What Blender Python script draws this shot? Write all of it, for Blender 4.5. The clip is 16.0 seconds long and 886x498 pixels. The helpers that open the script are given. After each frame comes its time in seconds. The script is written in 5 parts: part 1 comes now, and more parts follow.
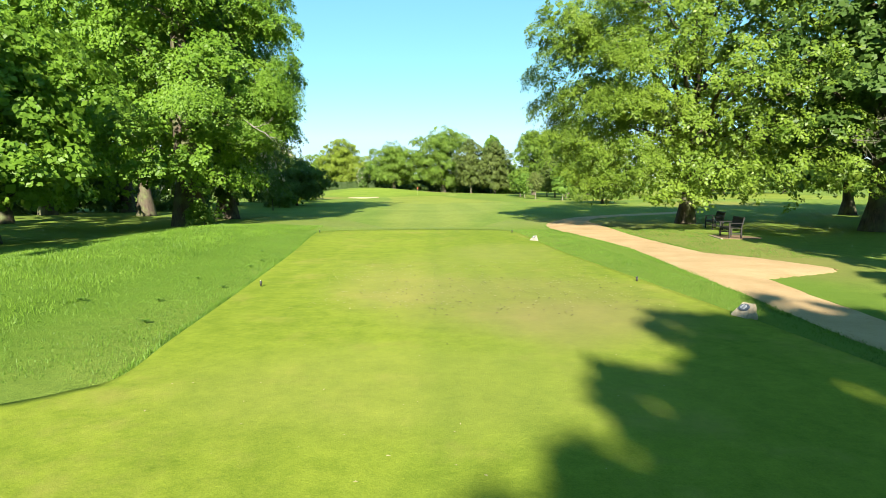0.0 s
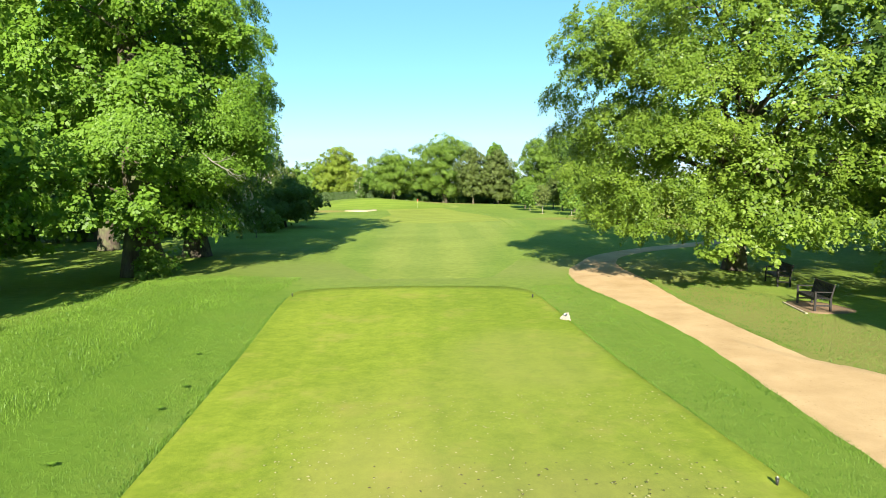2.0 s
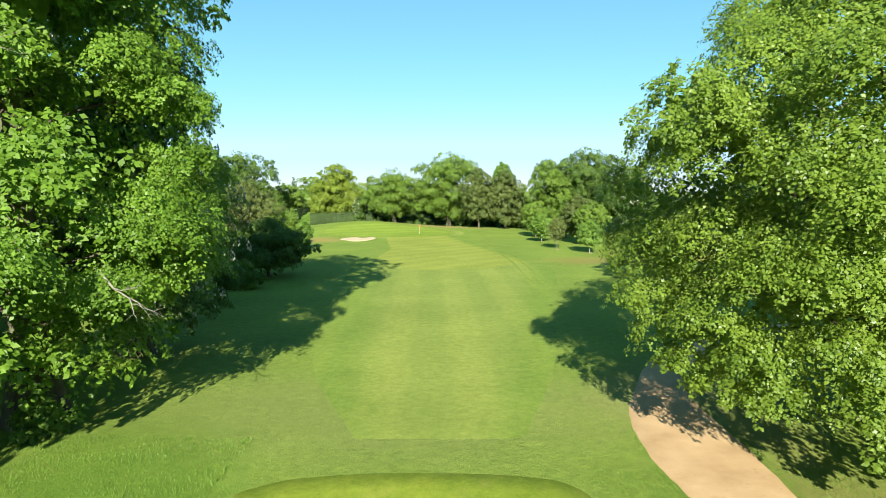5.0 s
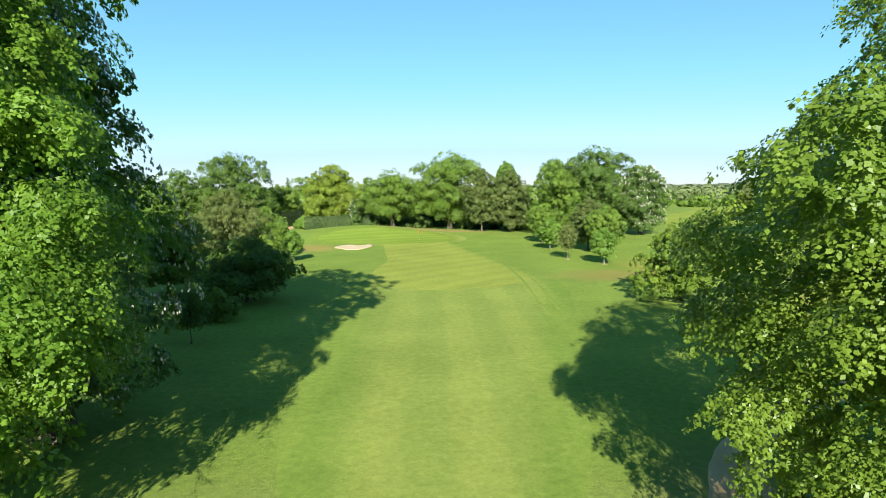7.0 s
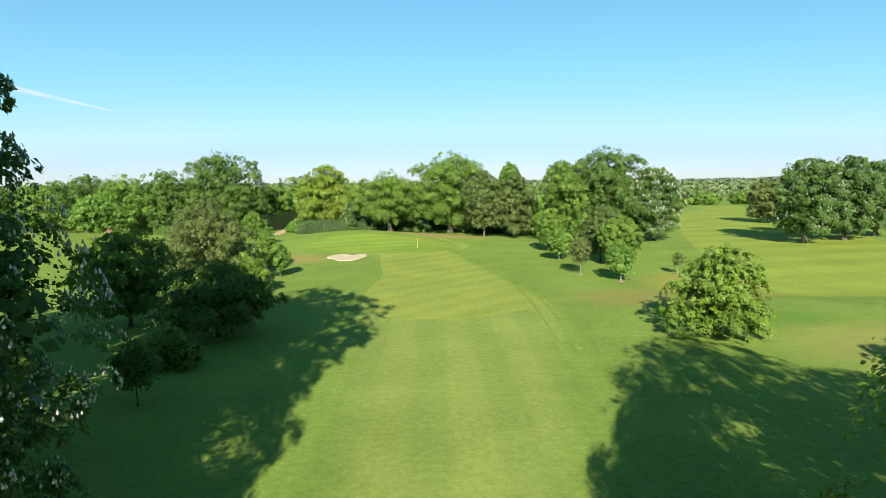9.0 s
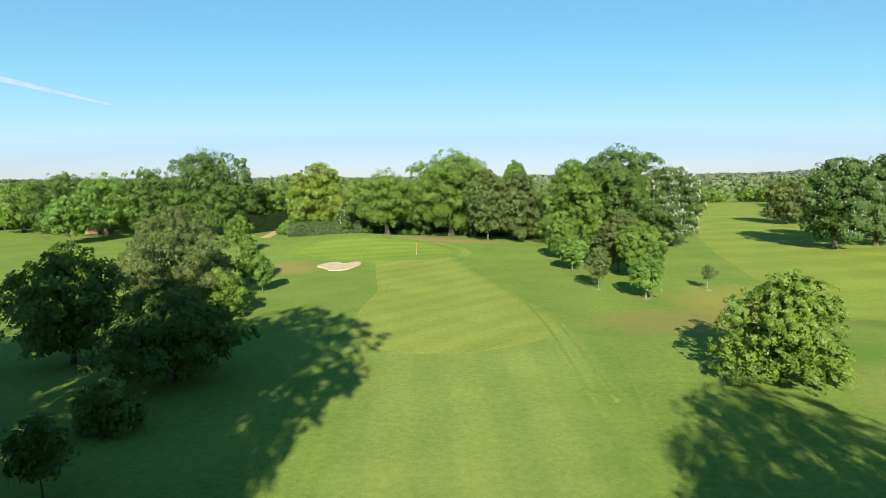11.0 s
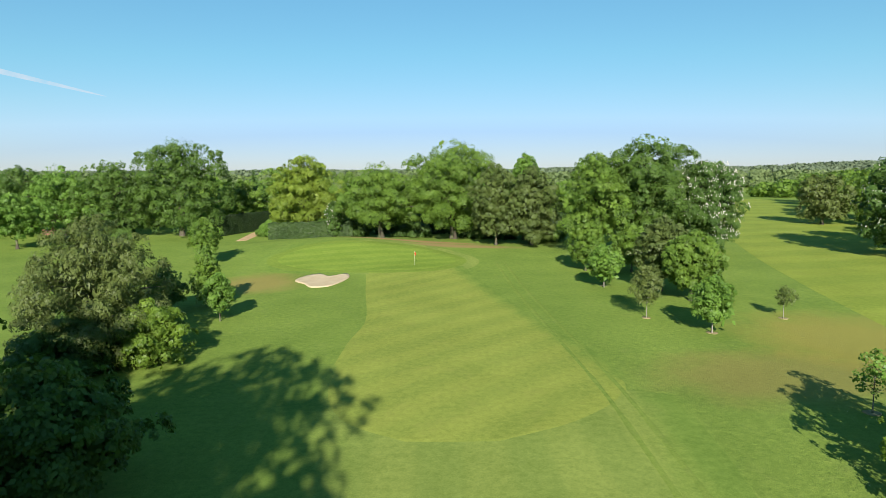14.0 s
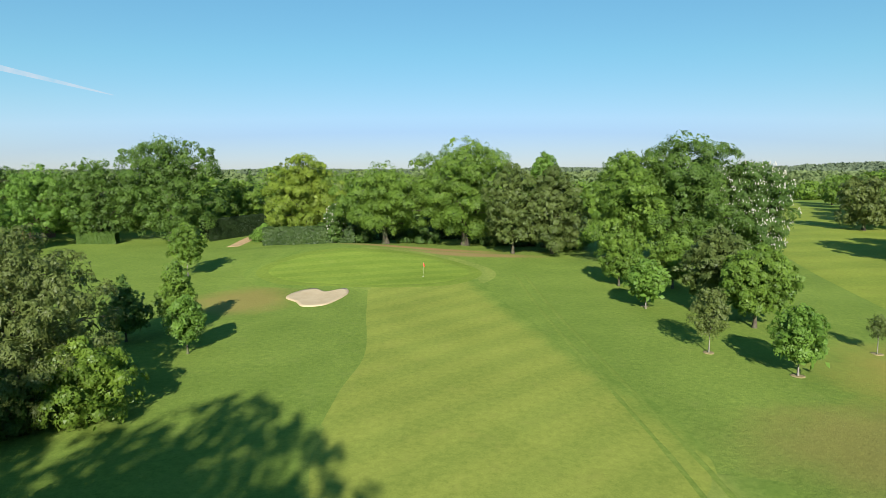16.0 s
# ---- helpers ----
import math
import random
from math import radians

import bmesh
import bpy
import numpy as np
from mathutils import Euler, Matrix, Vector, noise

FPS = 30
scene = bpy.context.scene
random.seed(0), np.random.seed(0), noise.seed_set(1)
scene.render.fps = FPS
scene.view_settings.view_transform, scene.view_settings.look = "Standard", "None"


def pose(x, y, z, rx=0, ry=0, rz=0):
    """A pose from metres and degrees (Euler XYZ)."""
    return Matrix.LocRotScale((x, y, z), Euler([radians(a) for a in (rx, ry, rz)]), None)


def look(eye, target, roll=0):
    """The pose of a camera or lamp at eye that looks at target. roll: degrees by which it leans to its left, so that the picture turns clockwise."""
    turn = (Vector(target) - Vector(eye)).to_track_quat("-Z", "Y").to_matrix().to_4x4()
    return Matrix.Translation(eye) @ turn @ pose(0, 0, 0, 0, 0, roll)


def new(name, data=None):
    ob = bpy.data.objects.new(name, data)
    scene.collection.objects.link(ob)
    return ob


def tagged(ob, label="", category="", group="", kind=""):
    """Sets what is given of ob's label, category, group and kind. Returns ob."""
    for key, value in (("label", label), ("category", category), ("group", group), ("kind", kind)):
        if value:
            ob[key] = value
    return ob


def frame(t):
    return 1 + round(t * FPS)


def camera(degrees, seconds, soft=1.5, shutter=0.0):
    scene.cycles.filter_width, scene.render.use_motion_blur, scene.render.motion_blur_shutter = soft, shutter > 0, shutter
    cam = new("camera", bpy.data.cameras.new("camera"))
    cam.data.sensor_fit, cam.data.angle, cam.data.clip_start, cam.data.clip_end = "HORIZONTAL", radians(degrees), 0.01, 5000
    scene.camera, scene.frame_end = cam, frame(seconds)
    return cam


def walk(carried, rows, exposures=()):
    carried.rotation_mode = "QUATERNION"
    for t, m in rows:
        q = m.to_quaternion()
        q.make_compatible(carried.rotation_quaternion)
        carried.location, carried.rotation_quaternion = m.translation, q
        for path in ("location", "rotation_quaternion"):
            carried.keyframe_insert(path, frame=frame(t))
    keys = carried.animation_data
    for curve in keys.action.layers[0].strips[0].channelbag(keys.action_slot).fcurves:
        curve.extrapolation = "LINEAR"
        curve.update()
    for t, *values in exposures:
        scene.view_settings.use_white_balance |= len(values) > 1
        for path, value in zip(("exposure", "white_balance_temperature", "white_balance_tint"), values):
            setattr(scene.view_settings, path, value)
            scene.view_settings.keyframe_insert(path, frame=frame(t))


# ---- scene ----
cam = camera(72.7, 16.0, soft=0.8)

PATH = [
    (0, (0.45, 0.385, 2.262), (0.479, 2.374, 2.052), -0.3),
    (0.5, (0.457, 1.76, 2.619), (0.486, 3.749, 2.411), -0.4),
    (1, (0.48, 3.221, 3.062), (0.508, 5.21, 2.856), -0.5),
    (1.5, (0.497, 4.704, 3.558), (0.523, 6.693, 3.353), -0.6),
    (2, (0.474, 6.165, 4.106), (0.5, 8.154, 3.902), -0.5),
    (2.5, (0.443, 7.625, 4.694), (0.467, 9.615, 4.493), -0.5),
    (3, (0.445, 9.12, 5.486), (0.468, 11.109, 5.286), -0.5),
    (3.5, (0.387, 10.474, 6.344), (0.412, 12.464, 6.144), -0.3),
    (4, (0.302, 12.002, 7.063), (0.325, 13.992, 6.866), -0.1),
    (4.2, (0.286, 12.537, 7.164), (0.307, 14.529, 6.986), 0.0),
    (6.3, (0.132, 18.817, 8.915), (0.152, 20.806, 8.707), -0.3),
    (6.5, (0.183, 19.513, 8.986), (0.203, 21.502, 8.781), -0.4),
    (7, (0.292, 21.369, 9.304), (0.309, 23.358, 9.097), -0.5),
    (7.5, (0.311, 23.135, 9.7), (0.327, 25.124, 9.488), -0.5),
    (8, (0.302, 24.816, 10.106), (0.319, 26.804, 9.889), -0.5),
    (8.5, (0.286, 26.534, 10.524), (0.304, 28.521, 10.303), -0.5),
    (9, (0.233, 28.213, 10.947), (0.252, 30.2, 10.72), -0.5),
    (9.5, (0.205, 29.909, 11.293), (0.224, 31.895, 11.061), -0.5),
    (9.7, (0.193, 30.616, 11.351), (0.211, 32.603, 11.122), -0.5),
    (11.8, (-0.193, 39.309, 12.14), (-0.166, 41.292, 11.879), -0.4),
    (12, (-0.249, 40.153, 12.165), (-0.221, 42.135, 11.901), -0.4),
    (12.5, (-0.386, 42.346, 12.229), (-0.356, 44.327, 11.96), -0.3),
    (13, (-0.466, 44.602, 12.25), (-0.435, 46.584, 11.982), -0.3),
    (13.5, (-0.553, 46.93, 12.267), (-0.521, 48.912, 11.997), -0.3),
    (14, (-0.714, 49.237, 12.278), (-0.678, 51.218, 12.008), -0.3),
    (14.5, (-0.938, 51.503, 12.274), (-0.897, 53.484, 12.004), -0.2),
    (15, (-1.125, 53.768, 12.291), (-1.086, 55.749, 12.02), -0.2),
    (15.5, (-1.237, 55.966, 12.295), (-1.208, 57.947, 12.024), -0.2),
    (16, (-1.284, 58.23, 12.289), (-1.267, 60.212, 12.018), -0.1),
]
walk(cam, [(t, look(eye, target, roll)) for t, eye, target, roll in PATH],
     [(0, 2.08, 6550, 9), (3.5, 1.95, 6400, 10), (7, 1.75, 6200, 11), (9.5, 1.6, 6120, 12), (12.5, 1.42, 6080, 13), (16, 1.28, 6060, 13)])

# ---- world, sun, exposure ----
SUN_EL, SUN_AZ = radians(26.9), radians(1.9)      # shadows run along +y, a little to +x
world = bpy.data.worlds.new("sky")
scene.world = world
world.use_nodes = True
wn, wl = world.node_tree.nodes, world.node_tree.links
SKY_LOW, SKY_HIGH = 2.1, 3.3
sky = wn.new("ShaderNodeTexSky")
sky.sky_type, sky.sun_disc = "NISHITA", False
sky.sun_elevation, sky.sun_rotation = SUN_EL, math.pi + SUN_AZ
sky.altitude, sky.air_density, sky.dust_density, sky.ozone_density = 200, 1.0, 0.0, 3.5
wn["Background"].inputs["Strength"].default_value = 0.1
hue = wn.new("ShaderNodeHueSaturation")
hue.inputs["Saturation"].default_value = 1.42
soften = wn.new("ShaderNodeGamma")
soften.inputs["Gamma"].default_value = 0.55
wl.new(sky.outputs["Color"], soften.inputs["Color"])
wl.new(soften.outputs["Color"], hue.inputs["Color"])
tint = wn.new("ShaderNodeMix")
tint.data_type, tint.blend_type = "RGBA", "MULTIPLY"
tint.inputs[0].default_value = 1.0
haze = wn.new("ShaderNodeValToRGB")
haze.color_ramp.elements[0].position, haze.color_ramp.elements[0].color = 0.0, (0.82, 1.12, 1.04, 1)
haze.color_ramp.elements[1].position, haze.color_ramp.elements[1].color = 1.0, (0.71, 0.83, 1.05, 1)
haze.color_ramp.elements.new(0.45).color = (0.85, 1.03, 1.05, 1)
haze.color_ramp.elements.new(0.75).color = (0.84, 0.96, 1.08, 1)
grey = wn.new("ShaderNodeRGBToBW")
span = wn.new("ShaderNodeMapRange")
span.inputs["From Min"].default_value, span.inputs["From Max"].default_value = SKY_LOW, SKY_HIGH
wl.new(hue.outputs["Color"], grey.inputs["Color"])
wl.new(grey.outputs["Val"], span.inputs["Value"])
wl.new(span.outputs["Result"], haze.inputs["Fac"])
wl.new(haze.outputs["Color"], tint.inputs[7])
wl.new(hue.outputs["Color"], tint.inputs[6])
wl.new(tint.outputs[2], wn["Background"].inputs["Color"])
lamp = bpy.data.lights.new("sun", "SUN")
lamp.energy, lamp.angle, lamp.color = 4.4, radians(0.55), (1.0, 0.93, 0.80)
sun = new("sun", lamp)
sun_from = Vector((-math.sin(SUN_AZ) * math.cos(SUN_EL), -math.cos(SUN_AZ) * math.cos(SUN_EL), math.sin(SUN_EL)))
sun.matrix_world = look(sun_from * 80, (0, 0, 0))


# ---- materials ----
class Nodes:
    """A short way to write node materials."""
    def __init__(self, name):
        self.mat = bpy.data.materials.new(name)
        self.mat.use_nodes = True
        self.tree = self.mat.node_tree
        self.bsdf = self.tree.nodes["Principled BSDF"]
        self.out = self.tree.nodes["Material Output"]
        self.geo = self.tree.nodes.new("ShaderNodeNewGeometry")

    def node(self, kind, **given):
        n = self.tree.nodes.new("ShaderNode" + kind)
        for k, v in given.items():
            key = k.replace("_", " ")
            if isinstance(v, bpy.types.NodeSocket):
                self.tree.links.new(v, n.inputs[key])
            else:
                n.inputs[key].default_value = v
        return n

    def noise(self, scale, detail=4, rough=0.6, stretch=None, vector=None):
        v = vector or self.geo.outputs["Position"]
        if stretch:
            m = self.tree.nodes.new("ShaderNodeMapping")
            m.inputs["Scale"].default_value = stretch
            self.tree.links.new(v, m.inputs["Vector"])
            v = m.outputs["Vector"]
        return self.node("TexNoise", Vector=v, Scale=scale, Detail=detail, Roughness=rough).outputs["Fac"]

    def ramp(self, fac, *stops):
        n = self.tree.nodes.new("ShaderNodeValToRGB")
        el = n.color_ramp.elements
        while len(el) < len(stops):
            el.new(0.5)
        for e, (at, col) in zip(el, stops):
            e.position, e.color = at, (*col, 1) if len(col) == 3 else col
        self.tree.links.new(fac, n.inputs["Fac"])
        return n.outputs["Color"]

    def grey(self, fac, a, b, low=0.0, high=1.0):
        n = self.tree.nodes.new("ShaderNodeMapRange")
        n.interpolation_type = "SMOOTHSTEP"
        for k, v in (("From Min", a), ("From Max", b), ("To Min", low), ("To Max", high)):
            n.inputs[k].default_value = v
        self.tree.links.new(fac, n.inputs["Value"])
        return n.outputs["Result"]

    def math(self, op, a, b=0.0):
        n = self.tree.nodes.new("ShaderNodeMath")
        n.operation = op
        for k, v in ((0, a), (1, b)):
            if isinstance(v, bpy.types.NodeSocket):
                self.tree.links.new(v, n.inputs[k])
            else:
                n.inputs[k].default_value = v
        return n.outputs[0]

    def mix(self, fac, a, b, how="MIX"):
        n = self.tree.nodes.new("ShaderNodeMix")
        n.data_type, n.blend_type = "RGBA", how
        for k, v in ((0, fac), (6, a), (7, b)):
            if isinstance(v, bpy.types.NodeSocket):
                self.tree.links.new(v, n.inputs[k])
            else:
                n.inputs[k].default_value = (*v, 1) if isinstance(v, tuple) else v
        return n.outputs[2]

    def spot(self, x, y, rx, ry, soft=0.5):
        """1 inside an ellipse on the plan, 0 outside, with a soft, uneven edge."""
        xyz = self.node("SeparateXYZ", Vector=self.geo.outputs["Position"])
        dx = self.math("DIVIDE", self.math("SUBTRACT", xyz.outputs[0], x), rx)
        dy = self.math("DIVIDE", self.math("SUBTRACT", xyz.outputs[1], y), ry)
        d = self.math("SQRT", self.math("ADD", self.math("MULTIPLY", dx, dx), self.math("MULTIPLY", dy, dy)))
        d = self.math("ADD", d, self.math("MULTIPLY", self.math("SUBTRACT", self.noise(0.35), 0.5), 0.9))
        return self.grey(d, 1 - soft, 1 + soft, 1, 0)

    def bands(self, angle, width, soft=0.25, shift=0.0):
        """Stripes of that width whose lines run at that angle from +x, between 0 and 1."""
        xyz = self.node("SeparateXYZ", Vector=self.geo.outputs["Position"])
        c, s = math.cos(radians(angle)), math.sin(radians(angle))
        v = self.math("ADD", self.math("MULTIPLY", xyz.outputs[0], -s), self.math("MULTIPLY", xyz.outputs[1], c))
        v = self.math("ADD", v, self.math("MULTIPLY", self.noise(0.12, 2), 1.2))
        v = self.math("SINE", self.math("MULTIPLY", self.math("ADD", v, shift), math.pi / width))
        return self.grey(v, -soft, soft)

    def finish(self, colour, rough=0.8, bump=None, depth=0.02, strength=0.5, spec=0.3, metal=0.0):
        b = self.bsdf.inputs
        for k, v in (("Base Color", colour), ("Roughness", rough), ("Metallic", metal), ("Specular IOR Level", spec)):
            if isinstance(v, bpy.types.NodeSocket):
                self.tree.links.new(v, b[k])
            else:
                b[k].default_value = (*v, 1) if isinstance(v, tuple) else v
        if bump:
            n = self.node("Bump", Height=bump, Distance=depth, Strength=strength)
            self.tree.links.new(n.outputs["Normal"], b["Normal"])
        return self.mat


def leaf_material(name, dark, light, glow, share=0.36, gloss=0.48):
    """Leaves: each a little different, clumps lighter or darker, light shining through."""
    k = Nodes(name)
    each = k.geo.outputs["Random Per Island"]
    patch = k.noise(0.5, 3)
    f = k.math("ADD", k.math("MULTIPLY", each, 0.42), k.math("MULTIPLY", k.grey(patch, 0.3, 0.7), 0.5))
    col = k.ramp(f, (0.05, dark), (0.95, light))
    k.finish(col, rough=gloss, spec=0.22)
    through_leaf = k.node("BsdfTranslucent", Color=k.mix(f, tuple(0.7 * g for g in glow), glow))
    m = k.node("MixShader", Fac=share)
    k.tree.links.new(k.bsdf.outputs[0], m.inputs[1])
    k.tree.links.new(through_leaf.outputs[0], m.inputs[2])
    k.tree.links.new(m.outputs[0], k.out.inputs["Surface"])
    return k.mat


def bark_material(name, dark, light):
    k = Nodes(name)
    n = k.noise(9, 6, 0.7, (1, 1, 0.22))
    patch = k.noise(1.4, 3)
    col = k.mix(k.grey(patch, 0.4, 0.7), k.ramp(n, (0.3, dark), (0.75, light)), (0.10, 0.115, 0.05))
    return k.finish(col, 0.9, n, 0.03, 0.9, 0.15)


ROUGH = (0.074, 0.123, 0.018), (0.190, 0.250, 0.044)      # long and short turf of the rough


def grass_material(name, dark, light, dry, amount=0.3, fine=45, rel=0.02, stripe=None, dapple=(), edge=None):
    """Turf: blades, patches and dry places; stripe(k) gives mowing bands, dapple worn brown places."""
    k = Nodes(name)
    blades = k.noise(fine, 5, 0.75)
    tufts = k.noise(2.6, 4, 0.65)
    wide = k.noise(0.16, 4, 0.55)
    specks = k.noise(9, 5, 0.8)
    f = k.math("ADD", k.math("ADD", k.math("MULTIPLY", blades, 0.3), k.math("MULTIPLY", specks, 0.25)), k.math("ADD", k.math("MULTIPLY", tufts, 0.25), k.math("MULTIPLY", wide, 0.2)))
    col = k.ramp(f, (0.38, dark), (0.62, light))
    col = k.mix(k.math("MULTIPLY", k.grey(k.noise(0.55, 5, 0.7), 0.5, 0.75), amount), col, dry)
    for x, y, rx, ry, tone, part_of in dapple:
        col = k.mix(k.math("MULTIPLY", k.spot(x, y, rx, ry), part_of), col, tone)
    if edge:
        col = k.mix(edge(k), k.ramp(f, (0.38, ROUGH[0]), (0.62, ROUGH[1])), col)
    if stripe:
        col = k.mix(stripe(k), col, k.mix(1.0, col, (0.74, 0.83, 0.80), "MULTIPLY"))
    height = k.math("ADD", k.math("MULTIPLY", blades, 0.6), tufts)
    return k.finish(col, 0.85, height, rel, 0.7, 0.04)


M = {}
M["lime_leaf"] = leaf_material("lime_leaf", (0.062, 0.126, 0.012), (0.152, 0.258, 0.025), (0.23, 0.42, 0.032))
M["beech_leaf"] = leaf_material("beech_leaf", (0.066, 0.120, 0.013), (0.188, 0.268, 0.034), (0.28, 0.42, 0.037), 0.4, 0.4)
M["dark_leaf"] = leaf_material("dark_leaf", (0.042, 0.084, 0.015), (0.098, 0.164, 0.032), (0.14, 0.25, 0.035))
M["oak_leaf"] = leaf_material("oak_leaf", (0.062, 0.116, 0.014), (0.150, 0.232, 0.030), (0.22, 0.34, 0.030))
M["dark_oak_leaf"] = leaf_material("dark_oak_leaf", (0.044, 0.086, 0.013), (0.104, 0.172, 0.027), (0.15, 0.25, 0.028))
# the next two put the pale grey of distance haze into the leaf colour
M["hazy_distant_leaf"] = leaf_material("hazy_distant_leaf", (0.085, 0.120, 0.040), (0.170, 0.215, 0.080), (0.16, 0.21, 0.06), 0.25, 0.7)
M["hazy_hill_leaf"] = leaf_material("hazy_hill_leaf", (0.080, 0.108, 0.058), (0.138, 0.172, 0.098), (0.12, 0.15, 0.08), 0.2, 0.8)
M["hedge_leaf"] = leaf_material("hedge_leaf", (0.022, 0.044, 0.010), (0.056, 0.092, 0.020), (0.07, 0.12, 0.02), 0.2)
M["gold_leaf"] = leaf_material("gold_leaf", (0.105, 0.155, 0.016), (0.20, 0.26, 0.03), (0.32, 0.42, 0.04))
M["fresh_leaf"] = leaf_material("fresh_leaf", (0.07, 0.135, 0.018), (0.15, 0.25, 0.036), (0.22, 0.40, 0.04))
M["willow_leaf"] = leaf_material("willow_leaf", (0.066, 0.090, 0.020), (0.125, 0.155, 0.037), (0.17, 0.23, 0.04), 0.3)
M["brown_leaf"] = leaf_material("brown_leaf", (0.054, 0.080, 0.018), (0.110, 0.145, 0.032), (0.14, 0.19, 0.03), 0.3)
M["yew_leaf"] = leaf_material("yew_leaf", (0.010, 0.022, 0.006), (0.028, 0.050, 0.012), (0.03, 0.05, 0.01), 0.1)
M["blossom"] = (lambda k: k.finish(k.ramp(k.geo.outputs["Random Per Island"], (0.0, (0.34, 0.33, 0.25)), (1.0, (0.58, 0.55, 0.46))), 0.8))(Nodes("blossom"))
M["bark"] = bark_material("bark", (0.030, 0.024, 0.018), (0.115, 0.092, 0.068))
M["pale_bark"] = bark_material("pale_bark", (0.12, 0.105, 0.085), (0.30, 0.28, 0.235))
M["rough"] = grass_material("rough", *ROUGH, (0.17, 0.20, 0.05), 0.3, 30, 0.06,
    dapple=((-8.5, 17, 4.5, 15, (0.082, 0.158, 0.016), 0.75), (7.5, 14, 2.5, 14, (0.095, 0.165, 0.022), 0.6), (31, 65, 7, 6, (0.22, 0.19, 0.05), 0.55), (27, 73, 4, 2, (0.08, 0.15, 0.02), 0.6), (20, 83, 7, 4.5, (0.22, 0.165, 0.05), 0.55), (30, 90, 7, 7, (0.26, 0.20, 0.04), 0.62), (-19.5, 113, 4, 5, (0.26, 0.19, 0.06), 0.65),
            (34, 92, 10, 6, (0.20, 0.19, 0.045), 0.5), (9.4, 37, 3, 4, (0.24, 0.21, 0.09), 0.35), (10.8, 23, 2.2, 9, (0.20, 0.16, 0.06), 0.55),
            (-4, 141, 9, 1.6, (0.30, 0.17, 0.08), 0.8), (3, 137.5, 8, 1.8, (0.28, 0.17, 0.08), 0.7), (-1, 36, 9, 4, (0.17, 0.18, 0.06), 0.35)))
def inside(k, left, right, soft):
    """1 between two lines on the plan, each x0, slope, y0, with soft, uneven borders."""
    xyz = k.node("SeparateXYZ", Vector=k.geo.outputs["Position"])
    x = k.math("ADD", xyz.outputs[0], k.math("MULTIPLY", k.math("SUBTRACT", k.noise(0.7, 4), 0.5), soft))
    both = []
    for (x0, slope, y0), sign in ((left, 1), (right, -1)):
        line = k.math("ADD", k.math("MULTIPLY", k.math("SUBTRACT", xyz.outputs[1], y0), slope), x0)
        both.append(k.grey(k.math("MULTIPLY", k.math("SUBTRACT", x, line), sign), 0, soft))
    return k.math("MULTIPLY", *both)
def near_edge(k):
    return inside(k, (-4.4, -0.08, 42), (5.0, 0.18, 42), 2.6)
def fairway_edge(k):
    return inside(k, (-12, 0, 90), (10.0, -0.22, 88), 2.2)
def tee_bands(k):
    return k.math("ADD", k.math("MULTIPLY", k.bands(90, 4.6, 0.15, -4.9), 0.45), k.math("MULTIPLY", k.bands(90, 0.56, 0.8), 0.16))
def near_bands(k):
    return k.math("MULTIPLY", k.bands(90.4, 1.9, 0.5, 0.5), 0.42)
def cross_bands(k):
    return k.math("MULTIPLY", k.bands(44, 1.65, 0.8), 0.42)
def green_bands(k):
    return k.math("MULTIPLY", k.bands(14, 1.45, 0.4), 0.5)
def far_bands(k):
    return k.math("MULTIPLY", k.bands(12, 4.5, 0.5), 0.45)
M["tee"] = grass_material("tee", (0.100, 0.146, 0.014), (0.225, 0.270, 0.030), (0.27, 0.235, 0.06), 0.55, 60, 0.014, tee_bands,
    dapple=((2.2, 11.8, 2.8, 2.6, (0.25, 0.19, 0.08), 0.35), (0.5, 7, 3, 1.5, (0.25, 0.25, 0.06), 0.3), (1.4, 16, 3.2, 3.6, (0.26, 0.235, 0.07), 0.22),
            (3.0, 10.0, 1.6, 1.6, (0.26, 0.20, 0.08), 0.4), (-0.5, 13.5, 1.2, 2.2, (0.27, 0.24, 0.07), 0.35), (2.6, 20.5, 1.8, 2.4, (0.26, 0.24, 0.07), 0.3)))
M["near_turf"] = grass_material("near_turf", (0.106, 0.145, 0.024), (0.236, 0.276, 0.060), (0.19, 0.22, 0.05), 0.3, 45, 0.02, near_bands, edge=near_edge)
M["fairway"] = grass_material("fairway", (0.124, 0.156, 0.025), (0.256, 0.284, 0.052), (0.22, 0.22, 0.05), 0.35, 55, 0.01, cross_bands, edge=fairway_edge)
M["green"] = grass_material("green", (0.104, 0.154, 0.019), (0.194, 0.256, 0.037), (0.22, 0.24, 0.06), 0.2, 70, 0.006, green_bands)
M["collar"] = grass_material("collar", (0.086, 0.132, 0.016), (0.176, 0.230, 0.035), (0.17, 0.19, 0.05), 0.25, 50, 0.012)
M["far_fairway"] = grass_material("far_fairway", (0.118, 0.155, 0.020), (0.240, 0.280, 0.044), (0.22, 0.22, 0.05), 0.3, 30, 0.01, far_bands)


def sand(name, dark, light, stones):
    k = Nodes(name)
    fine, wide = k.noise(32, 7, 0.85), k.noise(0.8, 5, 0.6)
    col = k.ramp(k.math("ADD", k.math("MULTIPLY", fine, 0.5), k.math("MULTIPLY", wide, 0.5)), (0.32, dark), (0.66, light))
    col = k.mix(k.math("MULTIPLY", k.grey(k.noise(14, 3), 0.62, 0.74), stones), col, tuple(0.6 * c for c in dark))
    return k.finish(col, 0.95, k.math("ADD", fine, wide), 0.02, 0.5, 0.15)


